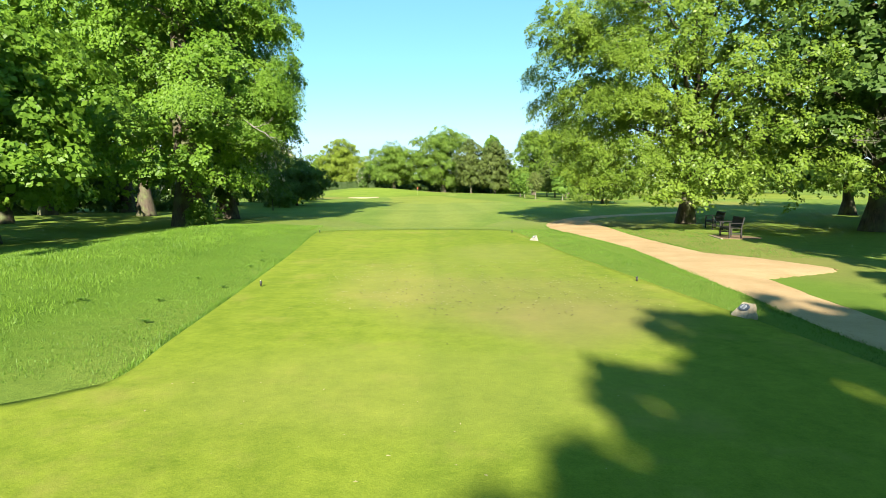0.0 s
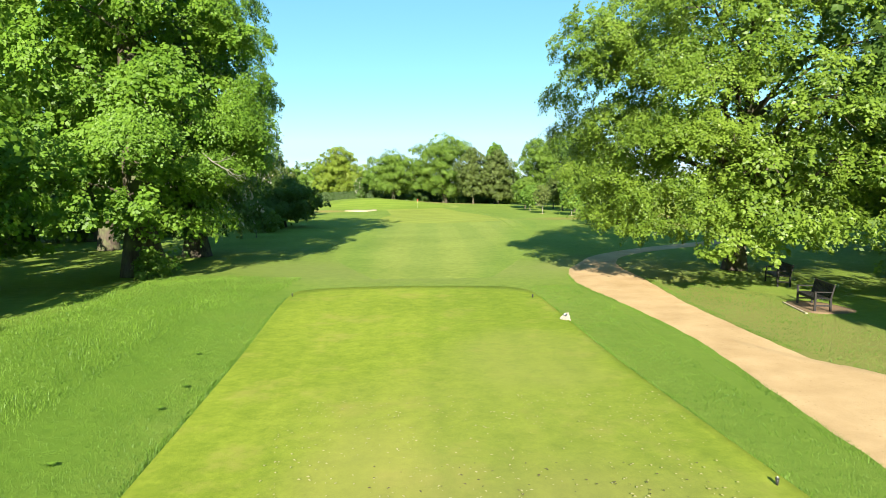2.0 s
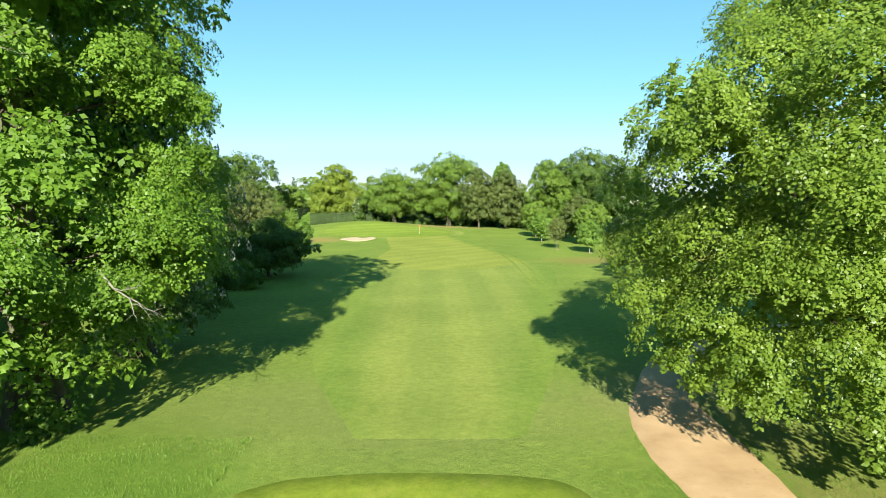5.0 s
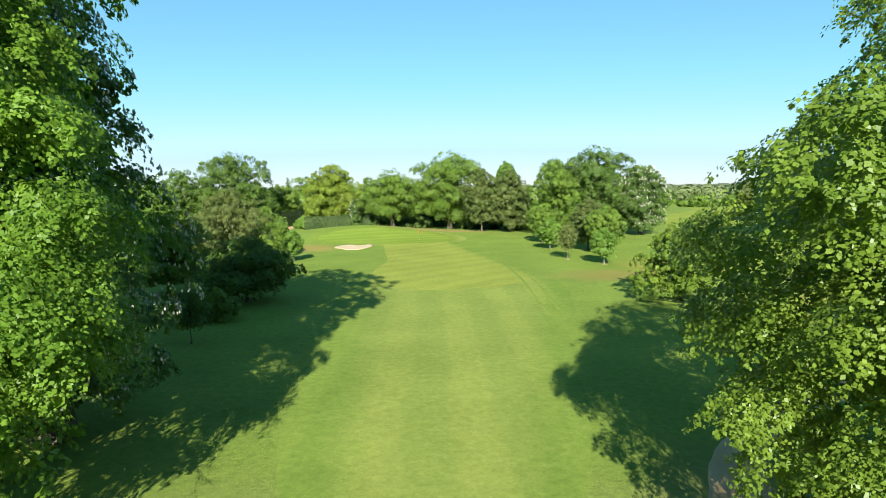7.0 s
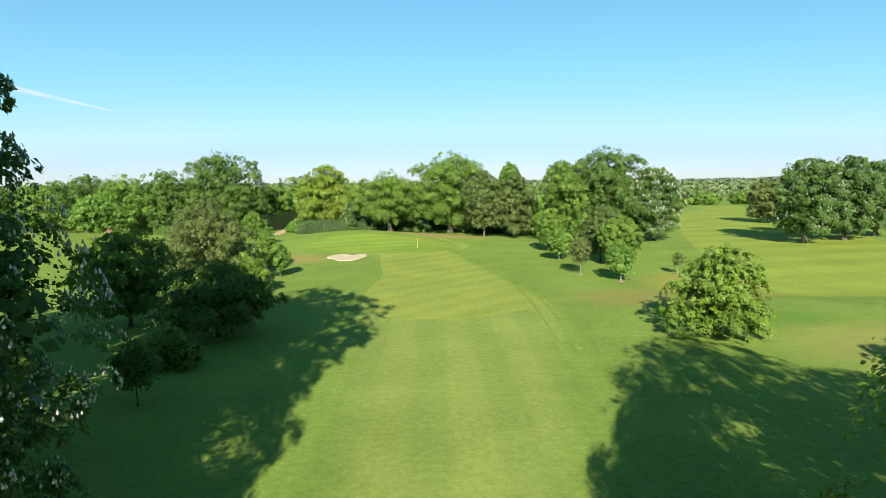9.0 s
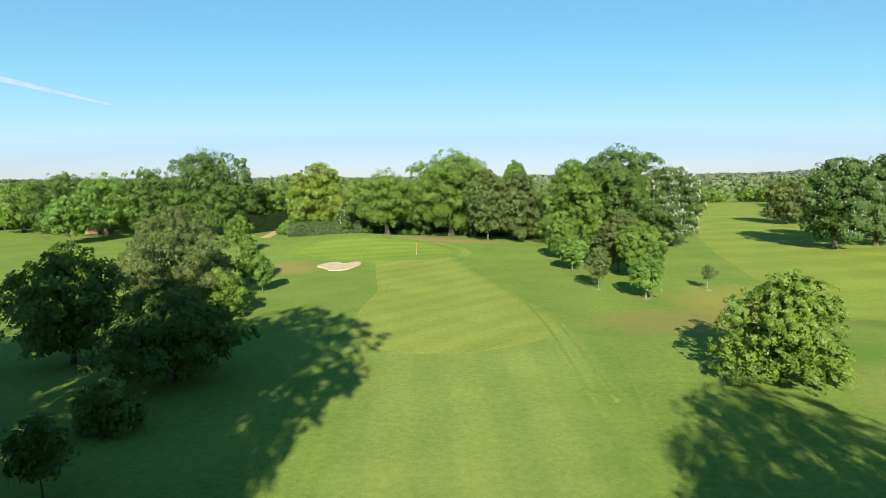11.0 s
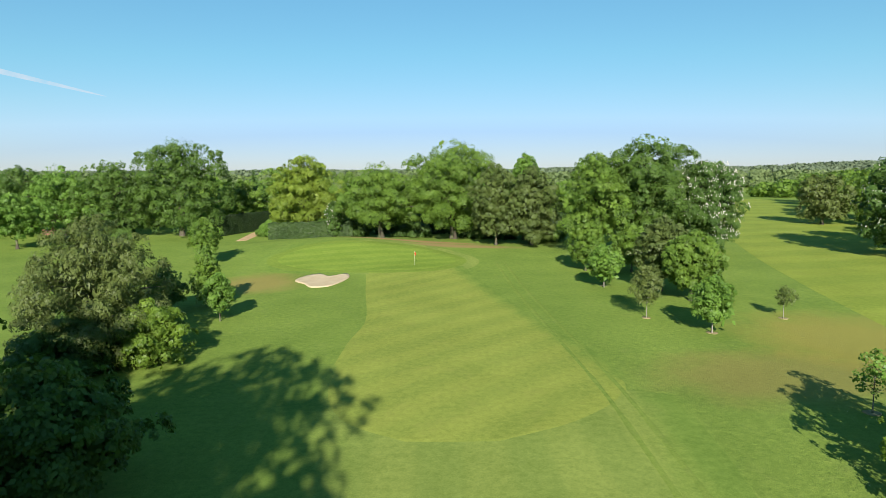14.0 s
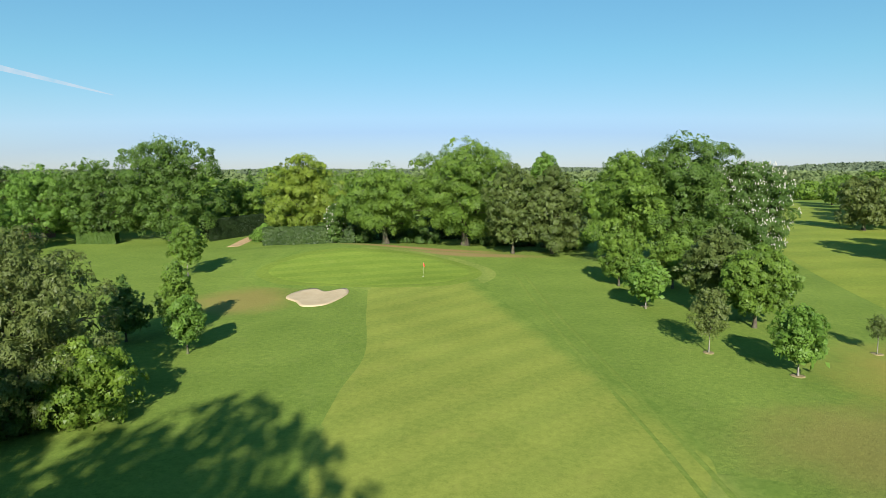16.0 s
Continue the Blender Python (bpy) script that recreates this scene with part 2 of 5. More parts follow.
M["path"] = sand("path", (0.27, 0.175, 0.080), (0.465, 0.33, 0.175), 0.6)
M["bunker"] = sand("bunker", (0.36, 0.275, 0.155), (0.46, 0.37, 0.23), 0.0)
M["dry_earth"] = sand("dry_earth", (0.15, 0.125, 0.055), (0.25, 0.205, 0.10), 0.2)
M["soil"] = sand("soil", (0.11, 0.07, 0.04), (0.22, 0.15, 0.09), 0.3)


# ---- helpers of the builder ----
def mesh_from(name, verts, faces, mat, smooth=False):
    """A mesh object from arrays; faces all have the same number of corners."""
    verts, faces = np.asarray(verts, np.float32), np.asarray(faces, np.int32)
    me = bpy.data.meshes.new(name)
    me.vertices.add(len(verts))
    me.vertices.foreach_set("co", verts.ravel())
    k = faces.shape[1]
    me.loops.add(faces.size)
    me.loops.foreach_set("vertex_index", faces.ravel())
    me.polygons.add(len(faces))
    me.polygons.foreach_set("loop_start", np.arange(0, faces.size, k, dtype=np.int32))
    if smooth:
        me.polygons.foreach_set("use_smooth", np.ones(len(faces), bool))
    me.materials.append(mat)
    me.update(calc_edges=True)
    return new(name, me)


def part(name, bm, mat, parent, label="", smooth=False):
    """Links a bmesh as one mesh object under a thing or a part."""
    me = bpy.data.meshes.new(name)
    bm.to_mesh(me)
    bm.free()
    me.materials.append(mat)
    if smooth:
        me.polygons.foreach_set("use_smooth", np.ones(len(me.polygons), bool))
    ob = new(name, me)
    ob.parent = parent
    return tagged(ob, label)


def box(bm, x, y, z, sx, sy, sz, turn=None, bevel=0.006):
    """A bevelled block centred at x, y, z."""
    m = Matrix.Translation((x, y, z)) @ (turn or Matrix()) @ Matrix.Diagonal((sx, sy, sz, 1))
    made = bmesh.ops.create_cube(bm, size=1, matrix=m)["verts"]
    if bevel:
        edges = list({e for v in made for e in v.link_edges})
        bmesh.ops.bevel(bm, geom=edges, offset=bevel, segments=2, affect="EDGES", profile=0.6)


def tubes(paths, sides=6):
    """Vertices and faces of tapered tubes; each path is a list of (point, radius)."""
    verts, faces = [], []
    ring = [(math.cos(2 * math.pi * i / sides), math.sin(2 * math.pi * i / sides)) for i in range(sides)]
    for path in paths:
        first = len(verts)
        for i, (p, r) in enumerate(path):
            a, b = path[max(i - 1, 0)][0], path[min(i + 1, len(path) - 1)][0]
            d = (b - a).normalized()
            side = d.cross(Vector((0.31, 0.95, 0.05)) if abs(d.z) > 0.5 else Vector((0, 0, 1))).normalized()
            up = side.cross(d)
            for c, s in ring:
                verts.append(p + (side * c + up * s) * r)
        for i in range(len(path) - 1):
            for j in range(sides):
                a, b = first + i * sides + j, first + i * sides + (j + 1) % sides
                faces.append((a, b, b + sides, a + sides))
    return verts, faces


# ---- the lie of the land ----
def bell(x, y, cx, cy, sx, sy):
    return np.exp(-((x - cx) / sx) ** 2 / 2 - ((y - cy) / sy) ** 2 / 2)


def land(x, y):
    """Height of the ground at x, y."""
    z = 1.75 * bell(x, y, -15.5, 138.5, 10, 8) + 0.45 * bell(x, y, 4, 136, 10, 9)
    bank = np.interp(y, [0, 9, 20, 25, 30, 34], [-6.0, -6.1, -6.9, -7.2, -5.6, -4.0])
    z = z + 0.13 / (1 + np.exp(np.clip((x - bank) / 0.16, -40, 40))) * np.clip((y - 2) / 3, 0, 1) * np.clip((36 - y) / 6, 0, 1)
    z = z + 0.3 * bell(x, y, -9.5, 16, 2.2, 16) - 0.45 * bell(x, y, 40, 88, 12, 7) + 0.5 * bell(x, y, 37, 76, 14, 5)
    z = z + 0.06 * np.sin(x * 0.21 + 1.3) * np.sin(y * 0.17) * np.clip((y - 32) / 20, 0, 1)
    far = np.clip((y - 330) / 1500, 0, 1)
    hill = 46 * np.exp(-((x - 2000) / 620) ** 2) + 4
    z = z - 5 * np.clip((y - 200) / 200, 0, 1) ** 2
    return z + hill * far ** 1.6 * np.exp(-(np.clip(y - 1800, 0, None) / 500) ** 2)


def axis(near_a, near_b, step, far_a, far_b):
    mid = np.arange(near_a, near_b + step / 2, step)
    out = [mid]
    for edge, end in ((near_a, far_a), (near_b, far_b)):
        n = 38
        g = np.geomspace(step, abs(end - edge), n)
        out.append(edge + np.sign(end - edge) * g)
    return np.unique(np.round(np.concatenate(out), 3))


gx, gy = axis(-45, 60, 1.3, -3800, 3800), axis(-20, 165, 1.3, -800, 4200)
gx = np.unique(np.r_[gx, np.arange(-9, -4, 0.4)])
X, Y = np.meshgrid(gx, gy)
V = np.stack([X, Y, land(X, Y)], -1).reshape(-1, 3)
nx, ny = len(gx), len(gy)
idx = np.arange(nx * ny).reshape(ny, nx)
F = np.stack([idx[:-1, :-1], idx[:-1, 1:], idx[1:, 1:], idx[1:, :-1]], -1).reshape(-1, 4)
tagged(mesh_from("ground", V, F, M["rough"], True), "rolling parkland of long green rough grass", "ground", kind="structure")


def curve_through(points, steps=8, closed=False):
    """A smooth line through points on the plan."""
    p = [Vector(q) for q in points]
    n, out = len(p), []
    for i in range(n if closed else n - 1):
        a, b, c, d = (p[(i + k) % n] if closed else p[min(max(i + k, 0), n - 1)] for k in (-1, 0, 1, 2))
        for s in range(steps):
            t = s / steps
            out.append(0.5 * (2 * b + (c - a) * t + (2 * a - 5 * b + 4 * c - d) * t * t + (3 * b - a - 3 * c + d) * t ** 3))
    if not closed:
        out.append(p[-1])
    return out


def ribbon(name, left, right, mat, lift, label, category, across=8, along=60, verge=0.6, uneven=0.0):
    """A strip of surface between two lines on the plan, laid on the land."""
    def even(line):
        line = np.array([tuple(q) for q in curve_through(line, 10)])
        d = np.r_[0, np.cumsum(np.hypot(*np.diff(line, axis=0).T))]
        at = np.linspace(0, d[-1], along)
        return np.stack([np.interp(at, d, line[:, 0]), np.interp(at, d, line[:, 1])], -1)
    a, b = even(left), even(right)
    u = np.linspace(0, 1, across)[None, :, None]
    g = a[:, None] * (1 - u) + b[:, None] * u
    z = land(g[..., 0], g[..., 1]) + lift
    v = np.concatenate([g, z[..., None]], -1)
    cap = [2 * v[0] - v[1], 2 * v[-1] - v[-2]]
    for c, q in zip(cap, (v[0], v[-1])):
        c[:, :2] = q[:, :2] + (c - q)[:, :2] / (np.linalg.norm((c - q)[:, :2], axis=1)[:, None] + 1e-6) * verge
        c[:, 2] = land(c[:, 0], c[:, 1]) - 0.02
    v = np.concatenate([cap[0][None], v, cap[1][None]])
    wave = np.sin(np.arange(len(v)) * 2.3) + np.sin(np.arange(len(v)) * 5.1 + 1)
    sides = []
    for q, o in ((v[:, 0], v[:, 1]), (v[:, -1], v[:, -2])):
        d = (q - o)[:, :2]
        d /= np.linalg.norm(d, axis=1)[:, None] + 1e-6
        q[:, :2] += d * (wave * uneven)[:, None]
        w = q.copy()
        w[:, :2] += d * verge
        w[:, 2] = land(w[:, 0], w[:, 1]) - 0.02
        sides.append(w)
    v = np.concatenate([sides[0][:, None], v, sides[1][:, None]], 1)
    rows, n = v.shape[:2]
    k = np.arange(rows * n).reshape(rows, n)
    f = np.stack([k[:-1, :-1], k[:-1, 1:], k[1:, 1:], k[1:, :-1]], -1).reshape(-1, 4)
    return tagged(mesh_from(name, v.reshape(-1, 3), f, mat, True), label, category, kind="structure")


def patch(name, outline, mat, lift, label, category, rings=8, dish=0.0, edge=0.0, steps=8, middle=None):
    """A rounded area laid on the land: rings shrinking to its middle, with a turned-down edge."""
    line = np.array([tuple(q) for q in curve_through(outline, steps, True)])
    mid = line.mean(0) if middle is None else np.array(middle, float)
    v, n = [], len(line)
    for i in range(rings):
        f = 1 - (i / rings) ** 1.0
        p = mid + (line - mid) * f
        h = land(p[:, 0], p[:, 1]) + lift - dish * (1 - f ** 3)
        v.append(np.c_[p, h])
    rim = v[0].copy()
    rim[:, :2] = mid + (rim[:, :2] - mid) * (1 + edge)
    rim[:, 2] = land(rim[:, 0], rim[:, 1]) - 0.03
    v = np.concatenate([rim[None], np.array(v), np.repeat(np.r_[mid, land(mid[0], mid[1]) + lift - dish][None, None], n, 1)])
    k = np.arange(len(v) * n).reshape(len(v), n)
    f = np.stack([k[:-1], np.roll(k[:-1], -1, 1), np.roll(k[1:], -1, 1), k[1:]], -1).reshape(-1, 4)
    return tagged(mesh_from(name, v.reshape(-1, 3), f, mat, True), label, category, kind="structure")


patch("tee_box", [(-3.2, 7.3), (-3.35, 9), (-3.6, 12.5), (-4.2, 20), (-5.0, 28.3), (-4.4, 30.0), (-2.5, 30.6), (0, 30.7), (2.4, 30.5), (3.8, 29.9), (4.3, 28),
    (4.7, 20), (5.3, 13.5), (5.7, 9), (6.0, 4), (6.2, -6), (0, -9), (-7, -6), (-7.5, 3), (-6.2, 5.2), (-4.2, 6.2), (-3.5, 6.75)],
    M["tee"], 0.075, "raised tee of short yellow-green mown turf", "tee", rings=30, edge=0.006, middle=(0, 3))
ribbon("near_turf", [(-2.2, 33.5), (-5.2, 42), (-6.5, 55), (-8, 70), (-8.5, 86)], [(2.8, 33.5), (5.4, 42), (8, 55), (11, 70), (12, 80)],
    M["near_turf"], 0.02, "mown green turf striped lengthwise by mower wheels", "grass")
ribbon("fairway", [(-2, 75.0), (-5.1, 77.4), (-6.5, 82), (-6.4, 90), (-5.8, 97), (-7, 108), (-8.1, 118.8), (-8.5, 122)],
    [(2.2, 74.9), (6.4, 77.1), (9.6, 81), (9.8, 88), (7.6, 95), (5.6, 106), (3.4, 117), (3, 122)],
    M["fairway"], 0.03, "pale green closely mown fairway with diagonal stripes", "fairway", 14, 80)
patch("putting_green", [(-20.5, 126), (-18.9, 131.2), (-13.7, 134.5), (-6, 134.5), (-1, 131.6), (2.2, 126), (-0.5, 121), (-6, 119.8), (-12, 120.4), (-17, 121.8)],
    M["green"], 0.05, "smooth putting green with fine mowing stripes", "green", rings=12, edge=0.05)
patch("green_apron", [(-23, 126), (-21, 133), (-14.5, 137), (-5, 137), (1, 133.6), (5, 126), (2, 119), (-5, 117.4), (-13, 119.0), (-19.4, 119.8)],
    M["near_turf"], 0.025, "close-mown collar of turf round the green", "green", rings=12, edge=0.05)
patch("green_collar", [(-21.9, 126), (-20, 132.2), (-14.2, 135.9), (-5.6, 135.9), (-0.2, 132.7), (3.6, 126), (0.7, 119.9), (-5.6, 118.5), (-12.4, 119.5), (-18.2, 120.7)],
    M["collar"], 0.04, "darker collar of turf round the putting green", "green", rings=10, edge=0.04)
patch("bunker", [(-15.7, 114.3), (-15.2, 116.9), (-13.8, 118.3), (-12.4, 116.9), (-10.7, 118.2), (-10.1, 116.2), (-10.6, 113.4), (-11.6, 111.0), (-13.3, 110.6), (-14.3, 112.4)],
    M["bunker"], 0.09, "pale sand bunker with a scalloped edge", "bunker", rings=8, dish=0.06, edge=0.01)
ribbon("sand_path", [(6.9, 3), (6.6, 8.5), (6.9, 12.5), (7.2, 17), (7.5, 22), (7.1, 27), (6.6, 31.3), (7.0, 35), (8.2, 38), (10.2, 41.8), (14.7, 46.2), (22, 51)],
    [(8.0, 3), (7.8, 9.5), (8.4, 14.8), (9.2, 19), (9.2, 22), (9.2, 27), (9.6, 32), (9.8, 36.5), (10.6, 39.5), (12, 41.8), (15.3, 44.8), (22.5, 49.5)],
    M["path"], 0.03, "sandy orange gravel footpath winding past the tee", "path", 8, 130, 0.12, 0.018)
ribbon("sand_path_branch", [(8.0, 14.3), (8.8, 14.8), (9.5, 15.1), (10.2, 15.4), (10.9, 15.8)], [(8.3, 21.8), (9.2, 19.9), (10.0, 18.8), (10.5, 17.6), (11.0, 16.2)],
    M["path"], 0.031, "branch of the sandy footpath", "path", 8, 40, 0.3, 0.04)
ribbon("far_fairway", [(34.0, 84), (36, 98), (39, 112), (47.5, 141), (66, 195), (95, 243), (110, 285)], [(75, 84), (74, 100), (73, 118), (84, 160), (99, 205), (119, 255), (128, 285)],
    M["far_fairway"], 0.05, "neighbouring fairway striped in two greens", "fairway", 24, 80, 1.0)
ribbon("far_track", [(-33.6, 150), (-34.6, 160), (-35.5, 176)], [(-32.0, 150.5), (-32.6, 160), (-33.2, 176)],
    M["path"], 0.03, "sandy track between the hedge and the green", "path", 3, 30, 0.08)


# ---- trees ----
PROFILES = {
    "dome": [(0, 0.6), (0.12, 0.92), (0.3, 1.02), (0.55, 1.0), (0.75, 0.92), (0.9, 0.74), (1, 0.46)],
    "bulge": [(0, 0.5), (0.1, 0.72), (0.26, 0.77), (0.38, 0.76), (0.52, 0.76), (0.62, 0.98), (0.72, 0.98), (0.8, 0.78), (0.88, 0.55), (1, 0.15)],
    "spread": [(0, 0.62), (0.15, 0.9), (0.35, 1.0), (0.53, 0.92), (0.76, 0.64), (0.92, 0.36), (1, 0.12)],
    "flat": [(0, 0.5), (0.2, 0.9), (0.5, 1.0), (0.8, 0.95), (0.93, 0.8), (1, 0.5)],
    "tall": [(0, 0.7), (0.15, 1.0), (0.35, 0.98), (0.6, 0.88), (0.8, 0.66), (0.93, 0.38), (1, 0.1)],
    "round": [(0, 0.4), (0.2, 0.82), (0.45, 1.0), (0.7, 0.88), (0.88, 0.55), (1, 0.12)],
    "bush": [(0, 0.92), (0.2, 1.0), (0.5, 0.92), (0.78, 0.62), (1, 0.12)],
    "cone": [(0, 0.75), (0.15, 1.0), (0.4, 0.8), (0.7, 0.48), (1, 0.06)],
    "weep": [(0, 0.85), (0.3, 1.0), (0.6, 0.9), (0.85, 0.6), (1, 0.15)],
}


def foliage(rng, clumps, count, size, per=36, droop=0.25, wide=0.36, fill=0.1, small=False, hang=0.36, boost=0):
    """Leaves as small folded blades on domed tufts, the tufts round the clumps (rows of x, y, z, radius)."""
    c = np.asarray(clumps)
    share = c[:, 3] ** 2
    share *= np.where(c[:, 1] < 2, 1.25, 0.7)
    share[-6:] *= 0.35
    share[len(c) - 6 - boost:len(c) - 6] *= 1.5
    tufts = max(count // per, 1)
    which = rng.choice(len(c), tufts, p=share / share.sum())
    d = rng.normal(size=(tufts, 3))
    away = c[which, :2] / (np.linalg.norm(c[which, :2], axis=1)[:, None] + 0.3)
    d /= np.linalg.norm(d, axis=1)[:, None]
    d[:, :2] += 0.4 * away
    d[:, 2] += 0.36
    d /= np.linalg.norm(d, axis=1)[:, None]
    deep = np.where(rng.random(tufts) < fill, rng.random(tufts) * 0.8, 0.78 + 0.3 * rng.random(tufts))
    step = d * (c[which, 3] * deep)[:, None] * (1.05, 1.05, 0.68)
    step[:, 2] -= hang * np.sum(step[:, :2] * away, 1)
    at = c[which, :3] + step
    lie = d * 0.7 + np.array((0, -0.32, 0.36)) * (0.4 if small else 1.0) + rng.normal(size=(tufts, 3)) * 0.16
    lie /= np.linalg.norm(lie, axis=1)[:, None]
    e1 = np.cross(lie, rng.normal(size=(tufts, 3)))
    e1 /= np.linalg.norm(e1, axis=1)[:, None]
    e2 = np.cross(lie, e1)
    tr = np.clip(c[which, 3] * 0.36, 1.6 * size, 0.62) * (0.6 + 0.8 * rng.random(tufts))
    n = tufts * per
    k = np.repeat(np.arange(tufts), per)
    rho, a = np.sqrt(rng.random(n)), rng.random(n) * 6.283
    flat = e1[k] * (rho * np.cos(a))[:, None] + e2[k] * (rho * np.sin(a))[:, None]
    off = (flat - lie[k] * (0.5 * rho ** 2 + (0.15 if small else 0.09) * rng.normal(size=n))[:, None]) * tr[k][:, None]
    off[:, 2] -= droop * np.sum(off ** 2, 1)
    p = at[k] + off
    nor = lie[k] + flat * 0.48 + rng.normal(size=(n, 3)) * 0.22
    nor /= np.linalg.norm(nor, axis=1)[:, None]
    t = rng.normal(size=(n, 3)) * 0.6 + flat
    t[:, 2] -= droop
    t -= nor * np.sum(t * nor, 1)[:, None]
    t /= np.linalg.norm(t, axis=1)[:, None] + 1e-6
    b = np.cross(nor, t)
    s = (size * (0.6 + 0.8 * rng.random(n)))[:, None]
    if small:
        v = np.stack([p - t * s * 0.5 - b * s * 0.15, p + b * s * (wide + 0.1), p + t * s * 0.6 - b * s * 0.1], 1)
        return v.reshape(-1, 3), np.arange(n * 3).reshape(-1, 3)
    v = np.stack([p - t * s * 0.5, p + b * s * wide + nor * s * 0.1, p + t * s * 0.55 - nor * s * 0.06, p - b * s * wide + nor * s * 0.1], 1)
    f = np.arange(n * 4).reshape(-1, 4)
    return v.reshape(-1, 3), f


def sprays(rng, clumps, count, size, length, breadth, rise, per=40, wide=0.3, droop=0.3, back=2.0, thick=0.05, boost=0):
    """Leaves on fan-shaped sprays that lie like shingles over the upper and outer side of each clump; rise: 1 lies flat, 0 hangs."""
    c = np.asarray(clumps)
    share = c[:, 3] ** 2 * np.where(c[:, 1] < back, 1.3, 0.35)
    share[len(c) - boost:] *= 1.35
    m = max(count // per, 1)
    w = rng.choice(len(c), m, p=share / share.sum())
    out = c[w, :2] / (np.linalg.norm(c[w, :2], axis=1)[:, None] + 0.3)
    d = rng.normal(size=(m, 3))
    d[:, :2] += 0.55 * out
    d[:, 2] = np.abs(d[:, 2]) * 1.1 - 0.45
    d /= np.linalg.norm(d, axis=1)[:, None]
    at = c[w, :3] + d * (c[w, 3] * (0.62 + 0.4 * rng.random(m)))[:, None] * (1, 1, 0.8)
    # the way each spray points, its upper side and its side
    go = np.c_[0.75 * out + 0.75 * d[:, :2] + rng.normal(size=(m, 2)) * 0.38, np.zeros(m)]
    go /= np.linalg.norm(go, axis=1)[:, None] + 1e-6
    dip = (1 - rise) * (0.8 + 0.5 * rng.random(m)) + rng.normal(size=m) * 0.12
    up = np.c_[go[:, :2] * np.sin(dip)[:, None], np.cos(dip)]
    go = np.c_[go[:, :2] * np.cos(dip)[:, None], -np.sin(dip)]
    side = np.cross(up, go)
    long = length * (0.6 + 0.7 * rng.random(m)) * np.clip(c[w, 3] / np.median(c[:, 3]), 0.6, 1.3)
    n, k = m * per, np.repeat(np.arange(m), per)
    u = rng.random(n) ** 0.8
    spread = np.sin(np.clip(u * 2.7 + 0.35, 0, 3.1)) * breadth / length
    v = rng.uniform(-1, 1, n) * spread
    lift = rng.normal(size=n) * thick - droop * (u - 0.3) ** 2 * long[k] - 0.25 * v * v * long[k]
    p = at[k] + go[k] * ((u - 0.4) * long[k])[:, None] + side[k] * (v * long[k])[:, None] + up[k] * lift[:, None]
    nor = up[k] + go[k] * (0.5 * u)[:, None] + rng.normal(size=(n, 3)) * 0.34
    nor /= np.linalg.norm(nor, axis=1)[:, None]
    t = go[k] + side[k] * (1.4 * np.sign(v) * (0.3 + rng.random(n)))[:, None] + rng.normal(size=(n, 3)) * 0.3
    t -= nor * np.sum(t * nor, 1)[:, None]
    t /= np.linalg.norm(t, axis=1)[:, None] + 1e-6
    b = np.cross(nor, t)
    s = (size * (0.6 + 0.8 * rng.random(n)))[:, None]
    q = np.stack([p - t * s * 0.5, p + b * s * wide + nor * s * 0.1, p + t * s * 0.6 - nor * s * 0.08, p - b * s * wide + nor * s * 0.1], 1)
    return q.reshape(-1, 3), np.arange(n * 4).reshape(-1, 4)


